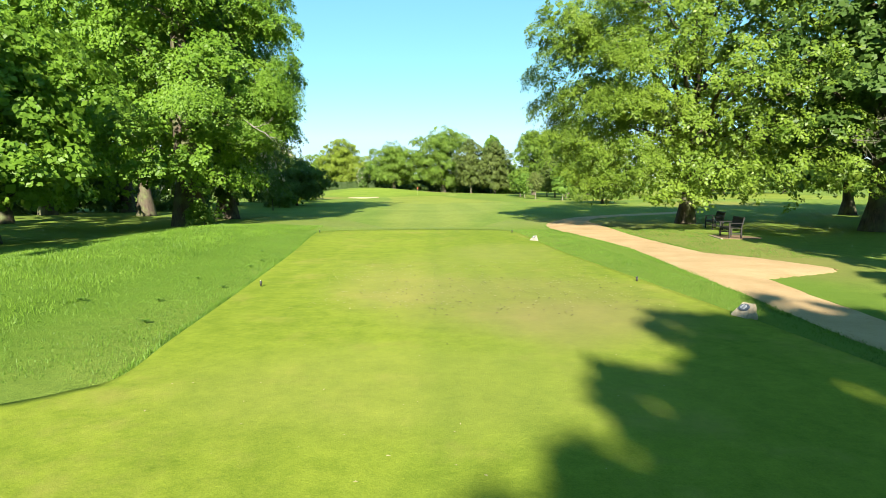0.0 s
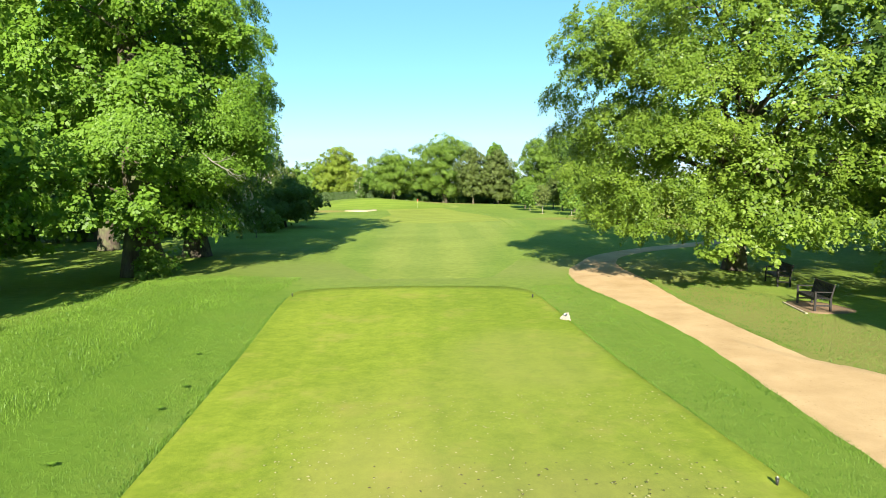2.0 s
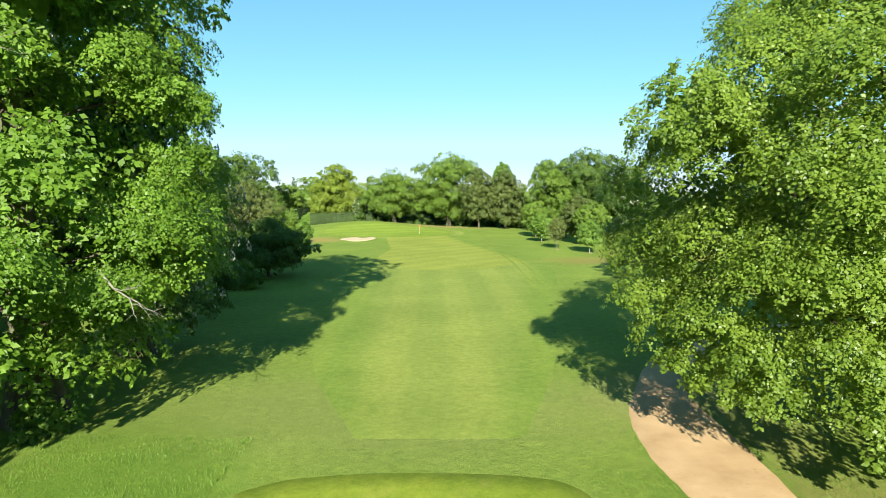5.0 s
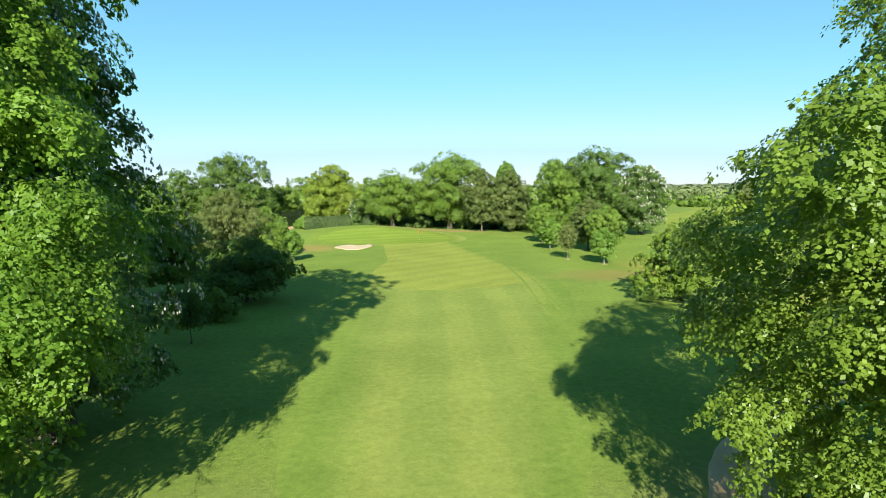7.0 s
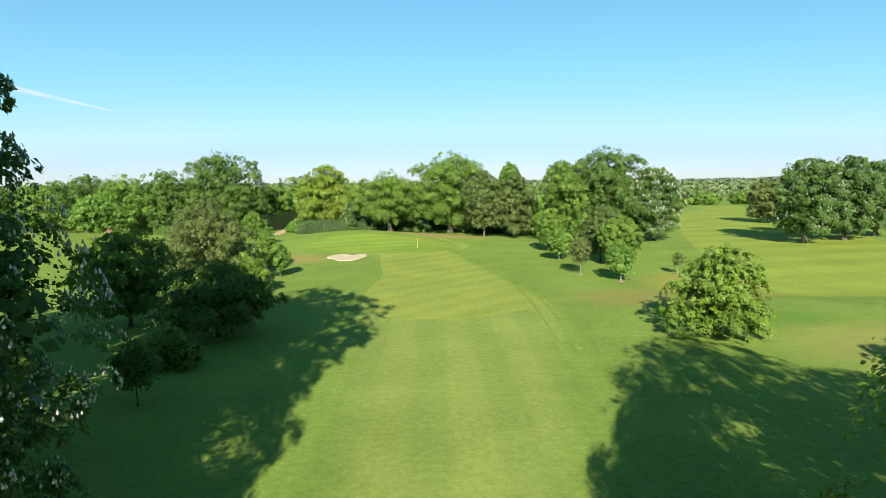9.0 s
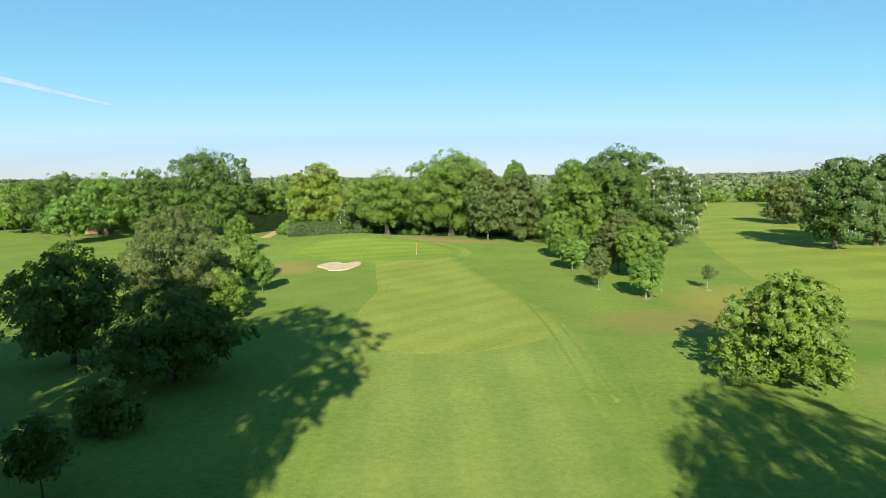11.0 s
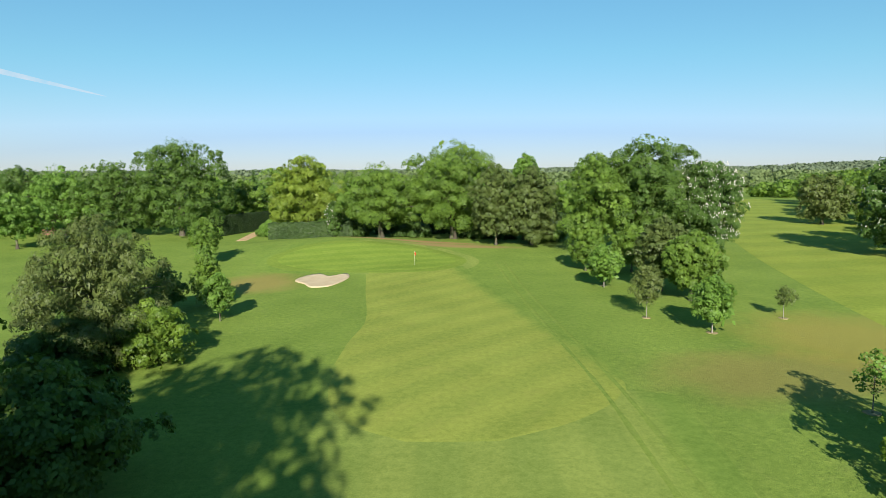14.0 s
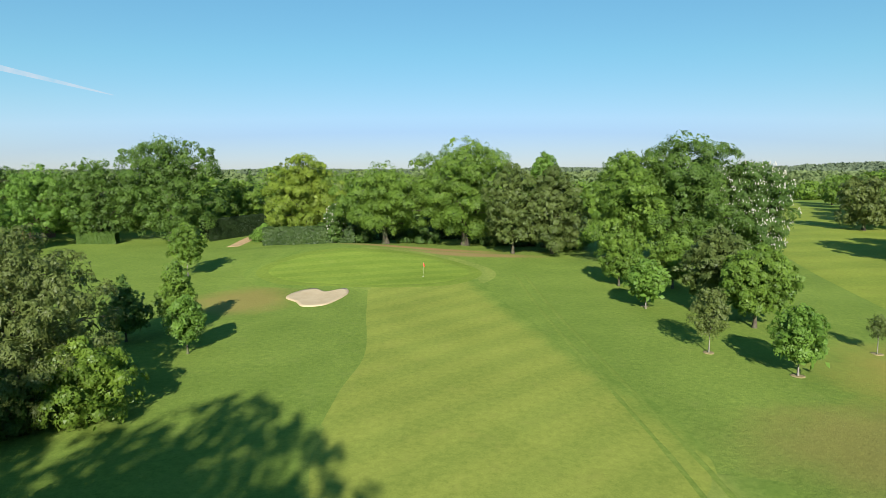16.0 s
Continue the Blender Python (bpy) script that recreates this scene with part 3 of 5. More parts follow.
def tree(name, x, y, h, r, label, leaf="oak_leaf", count=12000, size=0.34, base=None, shape="dome", seed=1, trunk=None, clump=0.22,
         candles=0, lean=(0, 0), bark="bark", squash=1.0, droop=0.25, ragged=0.2, group="", category="tree", limbs=None, stems=1, dense=3.0, bare=0, near=0.62, per=30, wide=0.36, extra=(), fan=None, core=0.68, gaps=(), fine=None, coarse=None):
    """A tree: an Empty at its foot with trunk, crown and perhaps blossom under it."""
    rng = np.random.default_rng(seed)
    ground = float(land(np.array(x), np.array(y)))
    top = tagged(new(name), label, category, group)
    top.location = (x, y, ground)
    base = 0.22 * h if base is None else base
    trunk = 0.022 * h + 0.03 if trunk is None else trunk
    hs, rs = zip(*PROFILES[shape])
    rc = max(clump * r, 0.18)
    waves = rng.random(5) * 6.283
    clumps, tries = [], 0
    if y > 80:
        near = max(near, 0.64)
    want = int(dense * (h - base) * r / rc ** 2)
    while len(clumps) < want and tries < want * (30 if y < 0 else 9):
        tries += 1
        u, a = rng.random() ** 0.9, rng.random() * 6.283
        wave = 1 + ragged * (math.sin(2 * a + waves[0]) * 0.6 + math.sin(3 * a + waves[1] + u * 5) * 0.7 + math.sin(5 * a + waves[2] - u * 9) * 0.5)
        rad = r * np.interp(u, hs, rs) * wave * (0.86 + 0.14 * rng.random() if rng.random() < 0.74 else 0.2 + 0.6 * rng.random())
        size_c = rc * (0.6 + 0.8 * rng.random()) * (1 - 0.25 * u)
        rad -= size_c * 0.95
        q = np.array((math.cos(a) * max(rad, 0) + lean[0] * u, math.sin(a) * max(rad, 0) * squash + lean[1] * u, base + 0.5 * size_c + (h - base - 1.2 * size_c) * u))
        if all(np.sum((q - o[:3]) ** 2) > (near * (size_c + o[3])) ** 2 for o in clumps):
            clumps.append((*q, size_c))
    c = np.array(clumps)
    for i in range(len(c)):
        gap = np.linalg.norm(c[:, :3] - c[i, :3], axis=1) / (c[:, 3] + c[i, 3])
        gap[i] = 9
        if np.sort(gap)[:2].mean() > 0.98 and c[i, 2] > base + 0.7 * (h - base):
            clumps[i] = None
    clumps = [q for q in clumps if q is not None]
    clumps += [(q[0] - x, q[1] - y, q[2], q[3]) for q in extra]
    clumps = [q for q in clumps if all(((q[0] + x - g[0]) / g[3]) ** 2 + ((q[1] + y - g[1]) / g[4]) ** 2 + ((q[2] - g[2]) / g[5]) ** 2 > 1 for g in gaps)]
    inner = []
    for u in np.linspace(0.18, 0.9, 6):
        rad = 0.5 * r * np.interp(u, hs, rs)
        inner.append((lean[0] * u, lean[1] * u, base + (h - base) * u, rad))
    # trunk and limbs
    paths = []
    for s in range(stems):
        foot = Vector((rng.normal() * 0.3 * (stems > 1), rng.normal() * 0.3 * (stems > 1), -0.08))
        end = Vector((lean[0] * 0.6 + rng.normal() * 0.05 * r, lean[1] * 0.6 + rng.normal() * 0.05 * r, base + (h - base) * 0.72))
        line = []
        for i in range(9):
            t = i / 8
            wob = Vector((math.sin(t * 5 + waves[3]), math.cos(t * 4 + waves[4]), 0)) * 0.025 * h * t * (1 - t)
            flare = 1 + 0.6 * max(0, 1 - t * 11)
            line.append((foot.lerp(end, t) + wob, trunk * flare * (1 - 0.86 * t) / math.sqrt(stems)))
        paths.append(line)
    order = sorted(clumps, key=lambda o: -o[3])[: (limbs if limbs is not None else min(len(clumps), 34))]
    for o in order:
        goal = Vector(o[:3])
        t0 = min(max((goal.z - 0.35 * math.hypot(goal.x, goal.y)) / max(end.z, 0.1), 0.16), 0.96)
        line = paths[rng.integers(stems)]
        k = t0 * 8
        i = min(int(k), 7)
        start, r0 = line[i][0].lerp(line[i + 1][0], k - i), line[i][1]
        away = goal - start
        bend = Vector((0, 0, 0.14 * away.length))
        r1 = min(r0 * 0.55, 0.02 + 0.018 * away.length)
        paths.append([(start + away * t + bend * math.sin(t * 3.1) + Vector(rng.normal(size=3)) * 0.03 * away.length * (t > 0), r1 * (1 - 0.85 * t)) for t in (0, 0.25, 0.5, 0.75, 1)])
        for _ in range(bare):
            tip = goal + Vector(rng.normal(size=3)) * o[3] * 0.45
            mid = goal.lerp(tip, 0.5) + Vector(rng.normal(size=3)) * 0.15
            paths.append([(goal, 0.02), (mid, 0.013), (tip, 0.004)])
    v, f = tubes(paths, 7 if r > 4 else 5)
    ob = mesh_from("trunk", v, f, M[bark], True)
    ob.parent = top
    small = y > 80
    if fan is None and not small and droop < 0.5 and r > 2.2 and category == "tree":
        long = min(max(0.6 * rc, 0.4), 1.1)
        fan = (long, 0.6 * long, 0.3)
        v, f = sprays(rng, clumps + inner[2:], count, size, *fan, 20, wide, thick=0.12 * long)
    elif fan:
        inside = [fine and fine[0] < q[0] + x < fine[1] and q[1] + y < fine[2] and q[2] < fine[3] for q in clumps]
        close = [q for q, i in zip(clumps, inside) if i]
        rest = [q for q, i in zip(clumps, inside) if not i]
        high = [q for q in rest if coarse and q[2] > coarse[0]]
        rest = [q for q in rest if not (coarse and q[2] > coarse[0])]
        v, f = sprays(rng, rest, count, size, *fan, per, wide)
        if high:
            top_fill = [q for q in inner if q[2] > coarse[0] - 2]
            v2, f2 = foliage(rng, top_fill * 2, 2600, 0.6, 10, droop, wide, 0.6)
            v, f = np.concatenate([v, v2]), np.concatenate([f, f2 + len(v)])
            v2, f2 = sprays(rng, high, coarse[1], coarse[2], *fan, 12, wide)
            v, f = np.concatenate([v, v2]), np.concatenate([f, f2 + len(v)])
        if close:
            v2, f2 = sprays(rng, close, fine[4], fine[5], fan[0] * 0.85, fan[1] * 0.85, fan[2], per, wide + 0.04)
            v, f = np.concatenate([v, v2]), np.concatenate([f, f2 + len(v)])
    else:
        v, f = foliage(rng, clumps + inner, count * (2 if small else 1), size * (0.8 if small else 1), (24 if small else per) if count > 3000 else 12, droop, wide, 0.1, small, 0.16 if small else 0.36, len(extra))
    if r > 1.5:
        mid = base + 0.42 * (h - base)
        heart = [(q[0] * core, q[1] * core, mid + (q[2] - mid) * 0.82, q[3] * 0.8) for q in clumps]
        heart += [(q[0], q[1], q[2] - 0.1, q[3] * 0.55) for q in clumps[len(clumps) - len(extra):]] if extra else []
        fat = min(size * (1.5 if extra else 1.9 if r < 5 else 2.6), 0.55)
        v2, f2 = foliage(rng, heart + inner, int(min(count * (0.2 if extra else 0.12), 11.0 * h * r / fat ** 2)), fat, 10, droop, wide, 0.5, False)
        if f.shape[1] == 3:
            f2 = np.concatenate([f2[:, :3], f2[:, [0, 2, 3]]])
        v, f = np.concatenate([v, v2]), np.concatenate([f, f2 + len(v)])
    v[:, 2] = np.maximum(v[:, 2], 0.05)
    ob = mesh_from("crown", v, f, M[leaf])
    ob.parent = top
    if candles:
        c = np.array(clumps)
        w = rng.choice(len(c), candles, p=c[:, 3] ** 2 / np.sum(c[:, 3] ** 2))
        d = rng.normal(size=(candles, 3))
        d[:, 2] = np.abs(d[:, 2]) * 0.6
        out = c[w, :3] * (1, 1, 0)
        d += 1.1 * out / (np.linalg.norm(out, axis=1)[:, None] + 0.1)
        d /= np.linalg.norm(d, axis=1)[:, None]
        p = c[w, :3] + d * (c[w, 3] * 0.98)[:, None]
        vs, fs = [], []
        for q in p:
            n0, tall = len(vs), (0.12 + 0.07 * rng.random()) * (1.25 if small else 1)
            for zz, rr in ((0, 0.025), (0.3, 0.05), (1, 0.008)):
                for j in range(5):
                    a = j * 1.2566 + zz * 3
                    rj = rr * (0.7 + 0.6 * rng.random()) * (1.15 if small else 1)
                    vs.append((q[0] + math.cos(a) * rj, q[1] + math.sin(a) * rj, q[2] + zz * tall))
            for i in range(2):
                for j in range(5):
                    fs.append((n0 + i * 5 + j, n0 + i * 5 + (j + 1) % 5, n0 + i * 5 + 5 + (j + 1) % 5, n0 + i * 5 + 5 + j))
        ob = mesh_from("blossom", vs, fs, M["blossom"])
        ob.parent = tagged(top)
        tagged(ob, "upright white flower candles")
    return top


# the avenue beside the tee
big_lime = tree("lime_tree", -13.3, 34.7, 28.5, 8.7, "tall lime tree in fresh leaf with a skirt of low boughs", "lime_leaf", 64000, 0.168, 1.6, "bulge", 3, 0.7, 0.2, ragged=0.1, near=0.74, dense=3.0, per=44,
    fan=(1.1, 0.42, 0.3), core=0.74, bare=2, coarse=(16, 11000, 0.4), fine=(-10.8, -4, 38, 14, 62000, 0.095), gaps=((-8.0, 33.5, 2.0, 2.7, 5.0, 2.2), (-10.0, 30.5, 9.6, 3.2, 4.0, 1.1), (-14.2, 29.0, 7.5, 2.8, 3.5, 0.9), (-12.4, 29.0, 12.6, 2.2, 3.0, 0.8), (-17.5, 29.5, 10.5, 2.0, 3.0, 0.9)),
    extra=((-12.5, 28.6, 3.2, 1.3), (-14.8, 28.6, 3.0, 1.4), (-11.0, 29.0, 3.6, 1.0), (-17.0, 29.6, 3.1, 1.4), (-8.4, 34.3, 6.4, 1.2), (-8.1, 34.3, 5.3, 0.9), (-8.3, 34.3, 7.7, 1.2), (-8.8, 34.3, 11.0, 1.2), (-8.6, 34.4, 12.2, 1.2), (-13.3, 28.6, 5.2, 1.5),
           (-16.0, 28.9, 5.4, 1.5), (-10.6, 29.2, 6.0, 1.5), (-8.5, 34.6, 6.6, 1.2), (-9.8, 35.0, 4.6, 1.2), (-9.2, 35.8, 5.6, 1.2),
           (-15.6, 29.4, 1.9, 1.0), (-17.8, 29.8, 1.8, 1.1), (-19.6, 31.0, 2.0, 1.3), (-21.4, 32.6, 2.2, 1.4), (-19.8, 30.8, 4.4, 1.5), (-21.4, 32.4, 6.2, 1.6), (-19.0, 30.4, 7.0, 1.5)))
tree("horse_chestnut_tree", -14.3, 43.5, 20.5, 5.2, "tall dark horse chestnut with white flower candles", "dark_leaf", 46000, 0.18, 1.2, "cone", 4, 0.6, 0.23, candles=2800, fan=(0.9, 0.5, 0.35), near=0.68)
big_beech = tree("beech_tree", 15.0, 35.0, 18.2, 9.1, "spreading beech with drooping yellow-green boughs over the path", "beech_leaf", 105000, 0.125, 1.3, "spread", 5, 0.4, 0.16, near=0.62, dense=3.5, per=46, limbs=60, ragged=0.07, fan=(0.95, 0.34, 0.45), core=0.68, bare=2, fine=(3, 10.6, 36, 14, 118000, 0.082), lean=(0.6, -1.2),
    extra=((10.2, 27.6, 3.0, 1.0), (11.2, 27.4, 1.9, 0.9), (10.8, 28.2, 1.6, 0.8), (6.6, 33.0, 4.6, 1.0), (7.0, 32.6, 3.6, 1.0), (7.6, 32.0, 2.9, 0.9), (8.4, 31.0, 2.6, 1.0), (9.2, 30.0, 2.4, 1.0), (7.8, 31.0, 4.6, 1.2), (8.6, 30.0, 3.8, 1.1), (5.9, 29.8, 9.4, 1.0), (6.6, 30.2, 8.6, 1.1), (6.2, 29.6, 10.3, 0.9), (7.2, 30.0, 9.6, 1.2),
           (6.6, 34.0, 8.1, 1.3), (8.5, 33.8, 9.7, 1.3), (6.9, 34.0, 6.4, 1.25), (7.9, 34.0, 4.8, 1.2), (9.5, 34.2, 3.3, 1.1), (8.5, 35.6, 5.8, 1.4), (8.4, 36.5, 7.9, 1.4), (9.4, 37.4, 6.2, 1.4), (10.2, 36.6, 4.2, 1.3),
           (12.6, 26.6, 2.7, 1.0), (14.2, 25.4, 3.0, 1.1), (16.0, 25.0, 2.9, 1.2), (18.0, 25.0, 2.8, 1.2), (8.0, 31.2, 6.6, 1.3), (8.6, 31.3, 9.8, 1.4), (7.6, 32.2, 9.0, 1.2), (7.9, 30.2, 10.5, 1.15), (8.8, 31.0, 11.6, 1.3), (10.4, 34.2, 13.2, 1.4), (9.8, 32.6, 12.2, 1.4), (12.0, 34.6, 14.8, 1.4), (11.2, 31.4, 13.6, 1.4), (10.4, 30.8, 12.1, 1.3), (11.6, 29.6, 13.8, 1.4), (10.6, 28.8, 2.9, 1.0), (11.7, 28.3, 2.2, 1.1), (13.0, 28.0, 1.8, 1.0), (8.8, 29.6, 6.0, 1.4), (9.2, 29.4, 8.6, 1.5), (9.5, 28.4, 6.0, 1.4), (9.8, 28.4, 10.6, 1.6), (10.2, 28.0, 7.6, 1.6),
           (9.9, 28.6, 4.0, 1.1), (11.5, 28.0, 3.2, 1.2), (13.2, 27.5, 2.5, 1.2), (15.0, 27.0, 2.4, 1.3), (17.0, 26.8, 2.3, 1.3), (19.0, 27.0, 2.4, 1.3),
           (12.5, 27.6, 4.8, 1.5), (15.5, 26.8, 4.6, 1.5), (18.0, 26.8, 4.6, 1.5), (14.0, 26.8, 6.8, 1.6), (17.0, 26.6, 7.2, 1.6)))
tree("beech_tree", 21.6, 28.6, 16.0, 6.4, "dark beech beside the spreading one", "dark_leaf", 20000, 0.28, 2.2, "dome", 6, 0.6, 0.22)
for n, (x, y, h, r) in enumerate(((-22.0, 47.8, 23.0, 6.6), (-27, 55, 19, 6), (-31, 50, 19, 7), (-27, 39, 18, 6), (-36, 40, 18, 7))):
    tree("lime_tree", x, y, h, r, "tall lime tree in the dense avenue row", "lime_leaf" if n != 1 else "dark_leaf", 9000, 0.4, 3.6, "tall", 20 + n, 0.5, 0.23, group="avenue limes")
for n, (x, y, h, r) in enumerate(((31, 30, 15, 6), (38, 41, 14, 6.5), (30, 43, 12, 5))):
    tree("beech_tree", x, y, h, r, "leafy beech in the grove by the benches", "oak_leaf", 10000, 0.4, 1.6, "dome", 34 + n, 0.4, 0.24, group="grove beeches")
tree("lime_tree", -16.2, 23.4, 8.5, 4.2, "small lime tree standing in shade", "lime_leaf", 22000, 0.2, 1.2, "dome", 30, 0.16, 0.24)
for n, (x, y, h, r, shape) in enumerate(((-17.4, 5.5, 15.5, 6.2, "dome"), (-18, -8, 17, 6, "dome"), (5.9, -22.9, 16.3, 6.5, "flat"), (2.4, -25.4, 15.8, 3.7, "flat"), (15.2, -15.5, 15, 4.8, "dome"), (17.6, 3.0, 13, 6.0, "flat"), (11.4, -2.8, 8.6, 3.0, "dome"), (-25.0, 11.0, 16.5, 7.0, "dome"), (26.0, 9.0, 15.0, 7.0, "flat"))):
    tree("lime_tree", x, y, h, r, "broad lime tree shading the tee", "lime_leaf", 15000 if shape == "flat" else 5000, 0.54 if shape == "flat" else 0.66, 2.5, shape, 40 + n, 0.45, 0.24, group="limes round the tee", fan=False, ragged=0.06, near=0.55, dense=3.2)

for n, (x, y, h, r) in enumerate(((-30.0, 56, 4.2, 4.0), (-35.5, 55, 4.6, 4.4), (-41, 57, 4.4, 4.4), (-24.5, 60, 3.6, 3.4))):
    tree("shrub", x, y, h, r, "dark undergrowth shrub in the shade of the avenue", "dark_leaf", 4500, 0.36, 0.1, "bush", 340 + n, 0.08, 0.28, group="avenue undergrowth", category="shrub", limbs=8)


def dead_branch(owner, foot, toward, reach, n, seed):
    """A bare, bleached bough: one limb that forks into thin twigs."""
    rng = np.random.default_rng(seed)
    o = owner.location
    foot, toward = Vector(foot) - o, Vector(toward).normalized()
    paths, ends = [], [(foot, toward, reach, 0.045)]
    while ends and len(paths) < n:
        p, d, l, r = ends.pop(0)
        mid = p + d * l * 0.5 + Vector(rng.normal(size=3)) * 0.06 * l
        tip = p + d * l + Vector(rng.normal(size=3)) * 0.1 * l
        paths.append([(p, r), (mid, r * 0.8), (tip, r * 0.45)])
        for at in (mid, tip, tip):
            ends.append((at, (d + Vector(rng.normal(size=3)) * 0.55 + Vector((0, 0, 0.1))).normalized(), l * (0.5 + 0.25 * rng.random()), r * 0.5))
    v, f = tubes(paths, 4)
    ob = mesh_from("dead_branch", v, f, M["pale_bark"], True)
    ob.parent = owner
    return tagged(ob, "bare bleached dead branch")


dead_branch(big_beech, (18.5, 29.5, 5.2), (0.75, -0.55, 0.35), 2.4, 60, 500)
dead_branch(big_beech, (17.5, 28.2, 3.8), (0.8, -0.6, 0.2), 1.8, 40, 501)
dead_branch(big_lime, (-12.4, 30.4, 11.2), (0.7, -0.75, 0.15), 1.6, 40, 502)
dead_branch(big_lime, (-9.0, 31.2, 5.6), (0.8, -0.3, -0.5), 1.2, 30, 503)

# left of the fairway
tree("hawthorn_tree", -15.4, 70.3, 4.7, 4.5, "low wide hawthorn with dark leaves", "dark_oak_leaf", 22000, 0.19, 0.7, "dome", 50, 0.16, 0.24)
tree("hawthorn_tree", -23.3, 73.6, 7.9, 3.89, "upright hawthorn with dense dark leaves", "oak_leaf", 16000, 0.2, 0.6, "round", 51, 0.14, 0.26)
tree("willow_tree", -22.9, 88.5, 9.5, 5.6, "bushy willow with grey-green leaves", "willow_leaf", 30000, 0.2, 0.4, "weep", 52, 0.3, 0.16, droop=0.9, wide=0.2, per=24)
tree("shrub", -22.6, 84.2, 4.0, 3.13, "dense shrub with dark green leaves", "dark_leaf", 9000, 0.2, 0.1, "bush", 53, 0.1, 0.28, category="shrub")
tree("shrub", -18.6, 86.3, 4.5, 2.70, "flowering shrub with yellowish green leaves", "beech_leaf", 9000, 0.2, 0.1, "bush", 54, 0.1, 0.28, category="shrub")
tree("sapling", -17.9, 97.0, 4.0, 1.3, "young tree with bright green leaves", "fresh_leaf", 5000, 0.2, 0.8, "round", 55, 0.07)
tree("sapling", -20.8, 102.5, 5.6, 1.62, "slim young tree with green leaves", "oak_leaf", 4500, 0.2, 0.6, "tall", 56, 0.07)
tree("birch_tree", -29.2, 124.6, 6.2, 2.38, "young birch with a white stem", "oak_leaf", 5000, 0.22, 1.4, "round", 57, 0.1, bark="pale_bark")
tree("sapling", -23.5, 100.0, 4.8, 1.84, "young spreading tree with dark leaves", "dark_leaf", 3500, 0.22, 1.0, "cone", 58, 0.08)
tree("sapling", -14.6, 57.0, 3.4, 1.24, "small dark young tree beside the avenue", "dark_leaf", 3000, 0.16, 1.0, "round", 59, 0.05)
tree("shrub", -15.5, 63.0, 2.7, 1.62, "low scrubby shrub beside the hawthorn", "oak_leaf", 4000, 0.17, 0.1, "bush", 60, 0.06, category="shrub")

# right of the fairway
tree("hornbeam_tree", 19.5, 68.4, 6.8, 3.3, "compact leafy hornbeam with foliage to the ground", "beech_leaf", 30000, 0.125, 0.35, "bush", 61, 0.16, 0.17, ragged=0.25, fan=False, droop=-0.1)
tree("sapling", 20.8, 77.0, 3.4, 0.97, "thin sparse sapling with pale stem", "fresh_leaf", 700, 0.16, 0.9, "tall", 62, 0.04, bark="pale_bark")
tree("sapling", 28.0, 96.8, 2.8, 0.86, "thin sparse brownish sapling", "brown_leaf", 700, 0.16, 1.0, "round", 63, 0.04, bark="pale_bark")
tree("sapling", 20.1, 92.5, 4.4, 1.78, "young tree with bright green leaves", "fresh_leaf", 4500, 0.2, 1.0, "round", 64, 0.06, bark="pale_bark")
tree("sapling", 16.7, 96.8, 4.6, 1.46, "sparse grey-green young tree", "willow_leaf", 2400, 0.18, 1.1, "round", 65, 0.05, bark="pale_bark")
tree("sapling", 16.8, 109.3, 4.4, 2.2, "young tree with pale green leaves", "fresh_leaf", 5000, 0.22, 1.0, "round", 66, 0.07, bark="pale_bark")
tree("field_maple_tree", 23.0, 103.0, 6.7, 2.75, "dense rounded field maple on short trunk", "oak_leaf", 16000, 0.22, 1.0, "round", 67, 0.16)
tree("field_maple_tree", 22.0, 107.5, 7.6, 3.0, "young tree with brownish green leaves", "brown_leaf", 11000, 0.22, 1.0, "round", 68, 0.14)
tree("field_maple_tree", 17.5, 119.5, 5.8, 2.5, "leafy young maple beside the oak", "oak_leaf", 8000, 0.25, 0.9, "round", 69, 0.12)
tree("field_maple_tree", 22.5, 118.0, 5.8, 2.4, "leafy young maple beside the oak", "oak_leaf", 7000, 0.25, 0.9, "round", 70, 0.12)
tree("oak_tree", 30.0, 135.0, 15.9, 8.7, "great spreading oak in full leaf", "dark_oak_leaf", 32000, 0.27, 1.8, "dome", 71, 0.6, 0.2)
tree("oak_tree", 22.4, 133.0, 14.2, 5.4, "lighter green oak beside the great one", "oak_leaf", 16000, 0.27, 1.6, "dome", 74, 0.4, 0.24)
tree("horse_chestnut_tree", 38.4, 134.0, 13.0, 5.2, "horse chestnut covered in white flower candles", "dark_leaf", 22000, 0.28, 0.8, "dome", 72, 0.4, candles=1500)

# behind the green
tree("oak_tree", 2.9, 150.5, 15.4, 9.0, "great round oak behind the green", "oak_leaf", 30000, 0.29, 1.8, "flat", 80, 0.5, 0.22)
tree("oak_tree", -9.2, 149.0, 11.3, 7.6, "rounded oak with a bare forked trunk", "oak_leaf", 22000, 0.28, 2.0, "flat", 81, 0.45)
tree("maple_tree", -23.4, 158.5, 14.8, 7.3, "broad maple with golden green leaves", "gold_leaf", 22000, 0.31, 1.5, "tall", 82, 0.45)
tree("birch_tree", 9.0, 140.0, 12.6, 4.0, "birch with brownish drooping twigs", "brown_leaf", 11000, 0.3, 1.8, "weep", 83, 0.2, droop=0.7)
tree("birch_tree", 14.6, 141.0, 12.4, 5.0, "dense birch with brown-green drooping twigs", "brown_leaf", 20000, 0.26, 1.0, "weep", 84, 0.22, droop=0.7)
tree("oak_tree", 14.8, 149.0, 14.8, 2.6, "slim green tree behind the birches", "fresh_leaf", 9000, 0.34, 4, "round", 85)
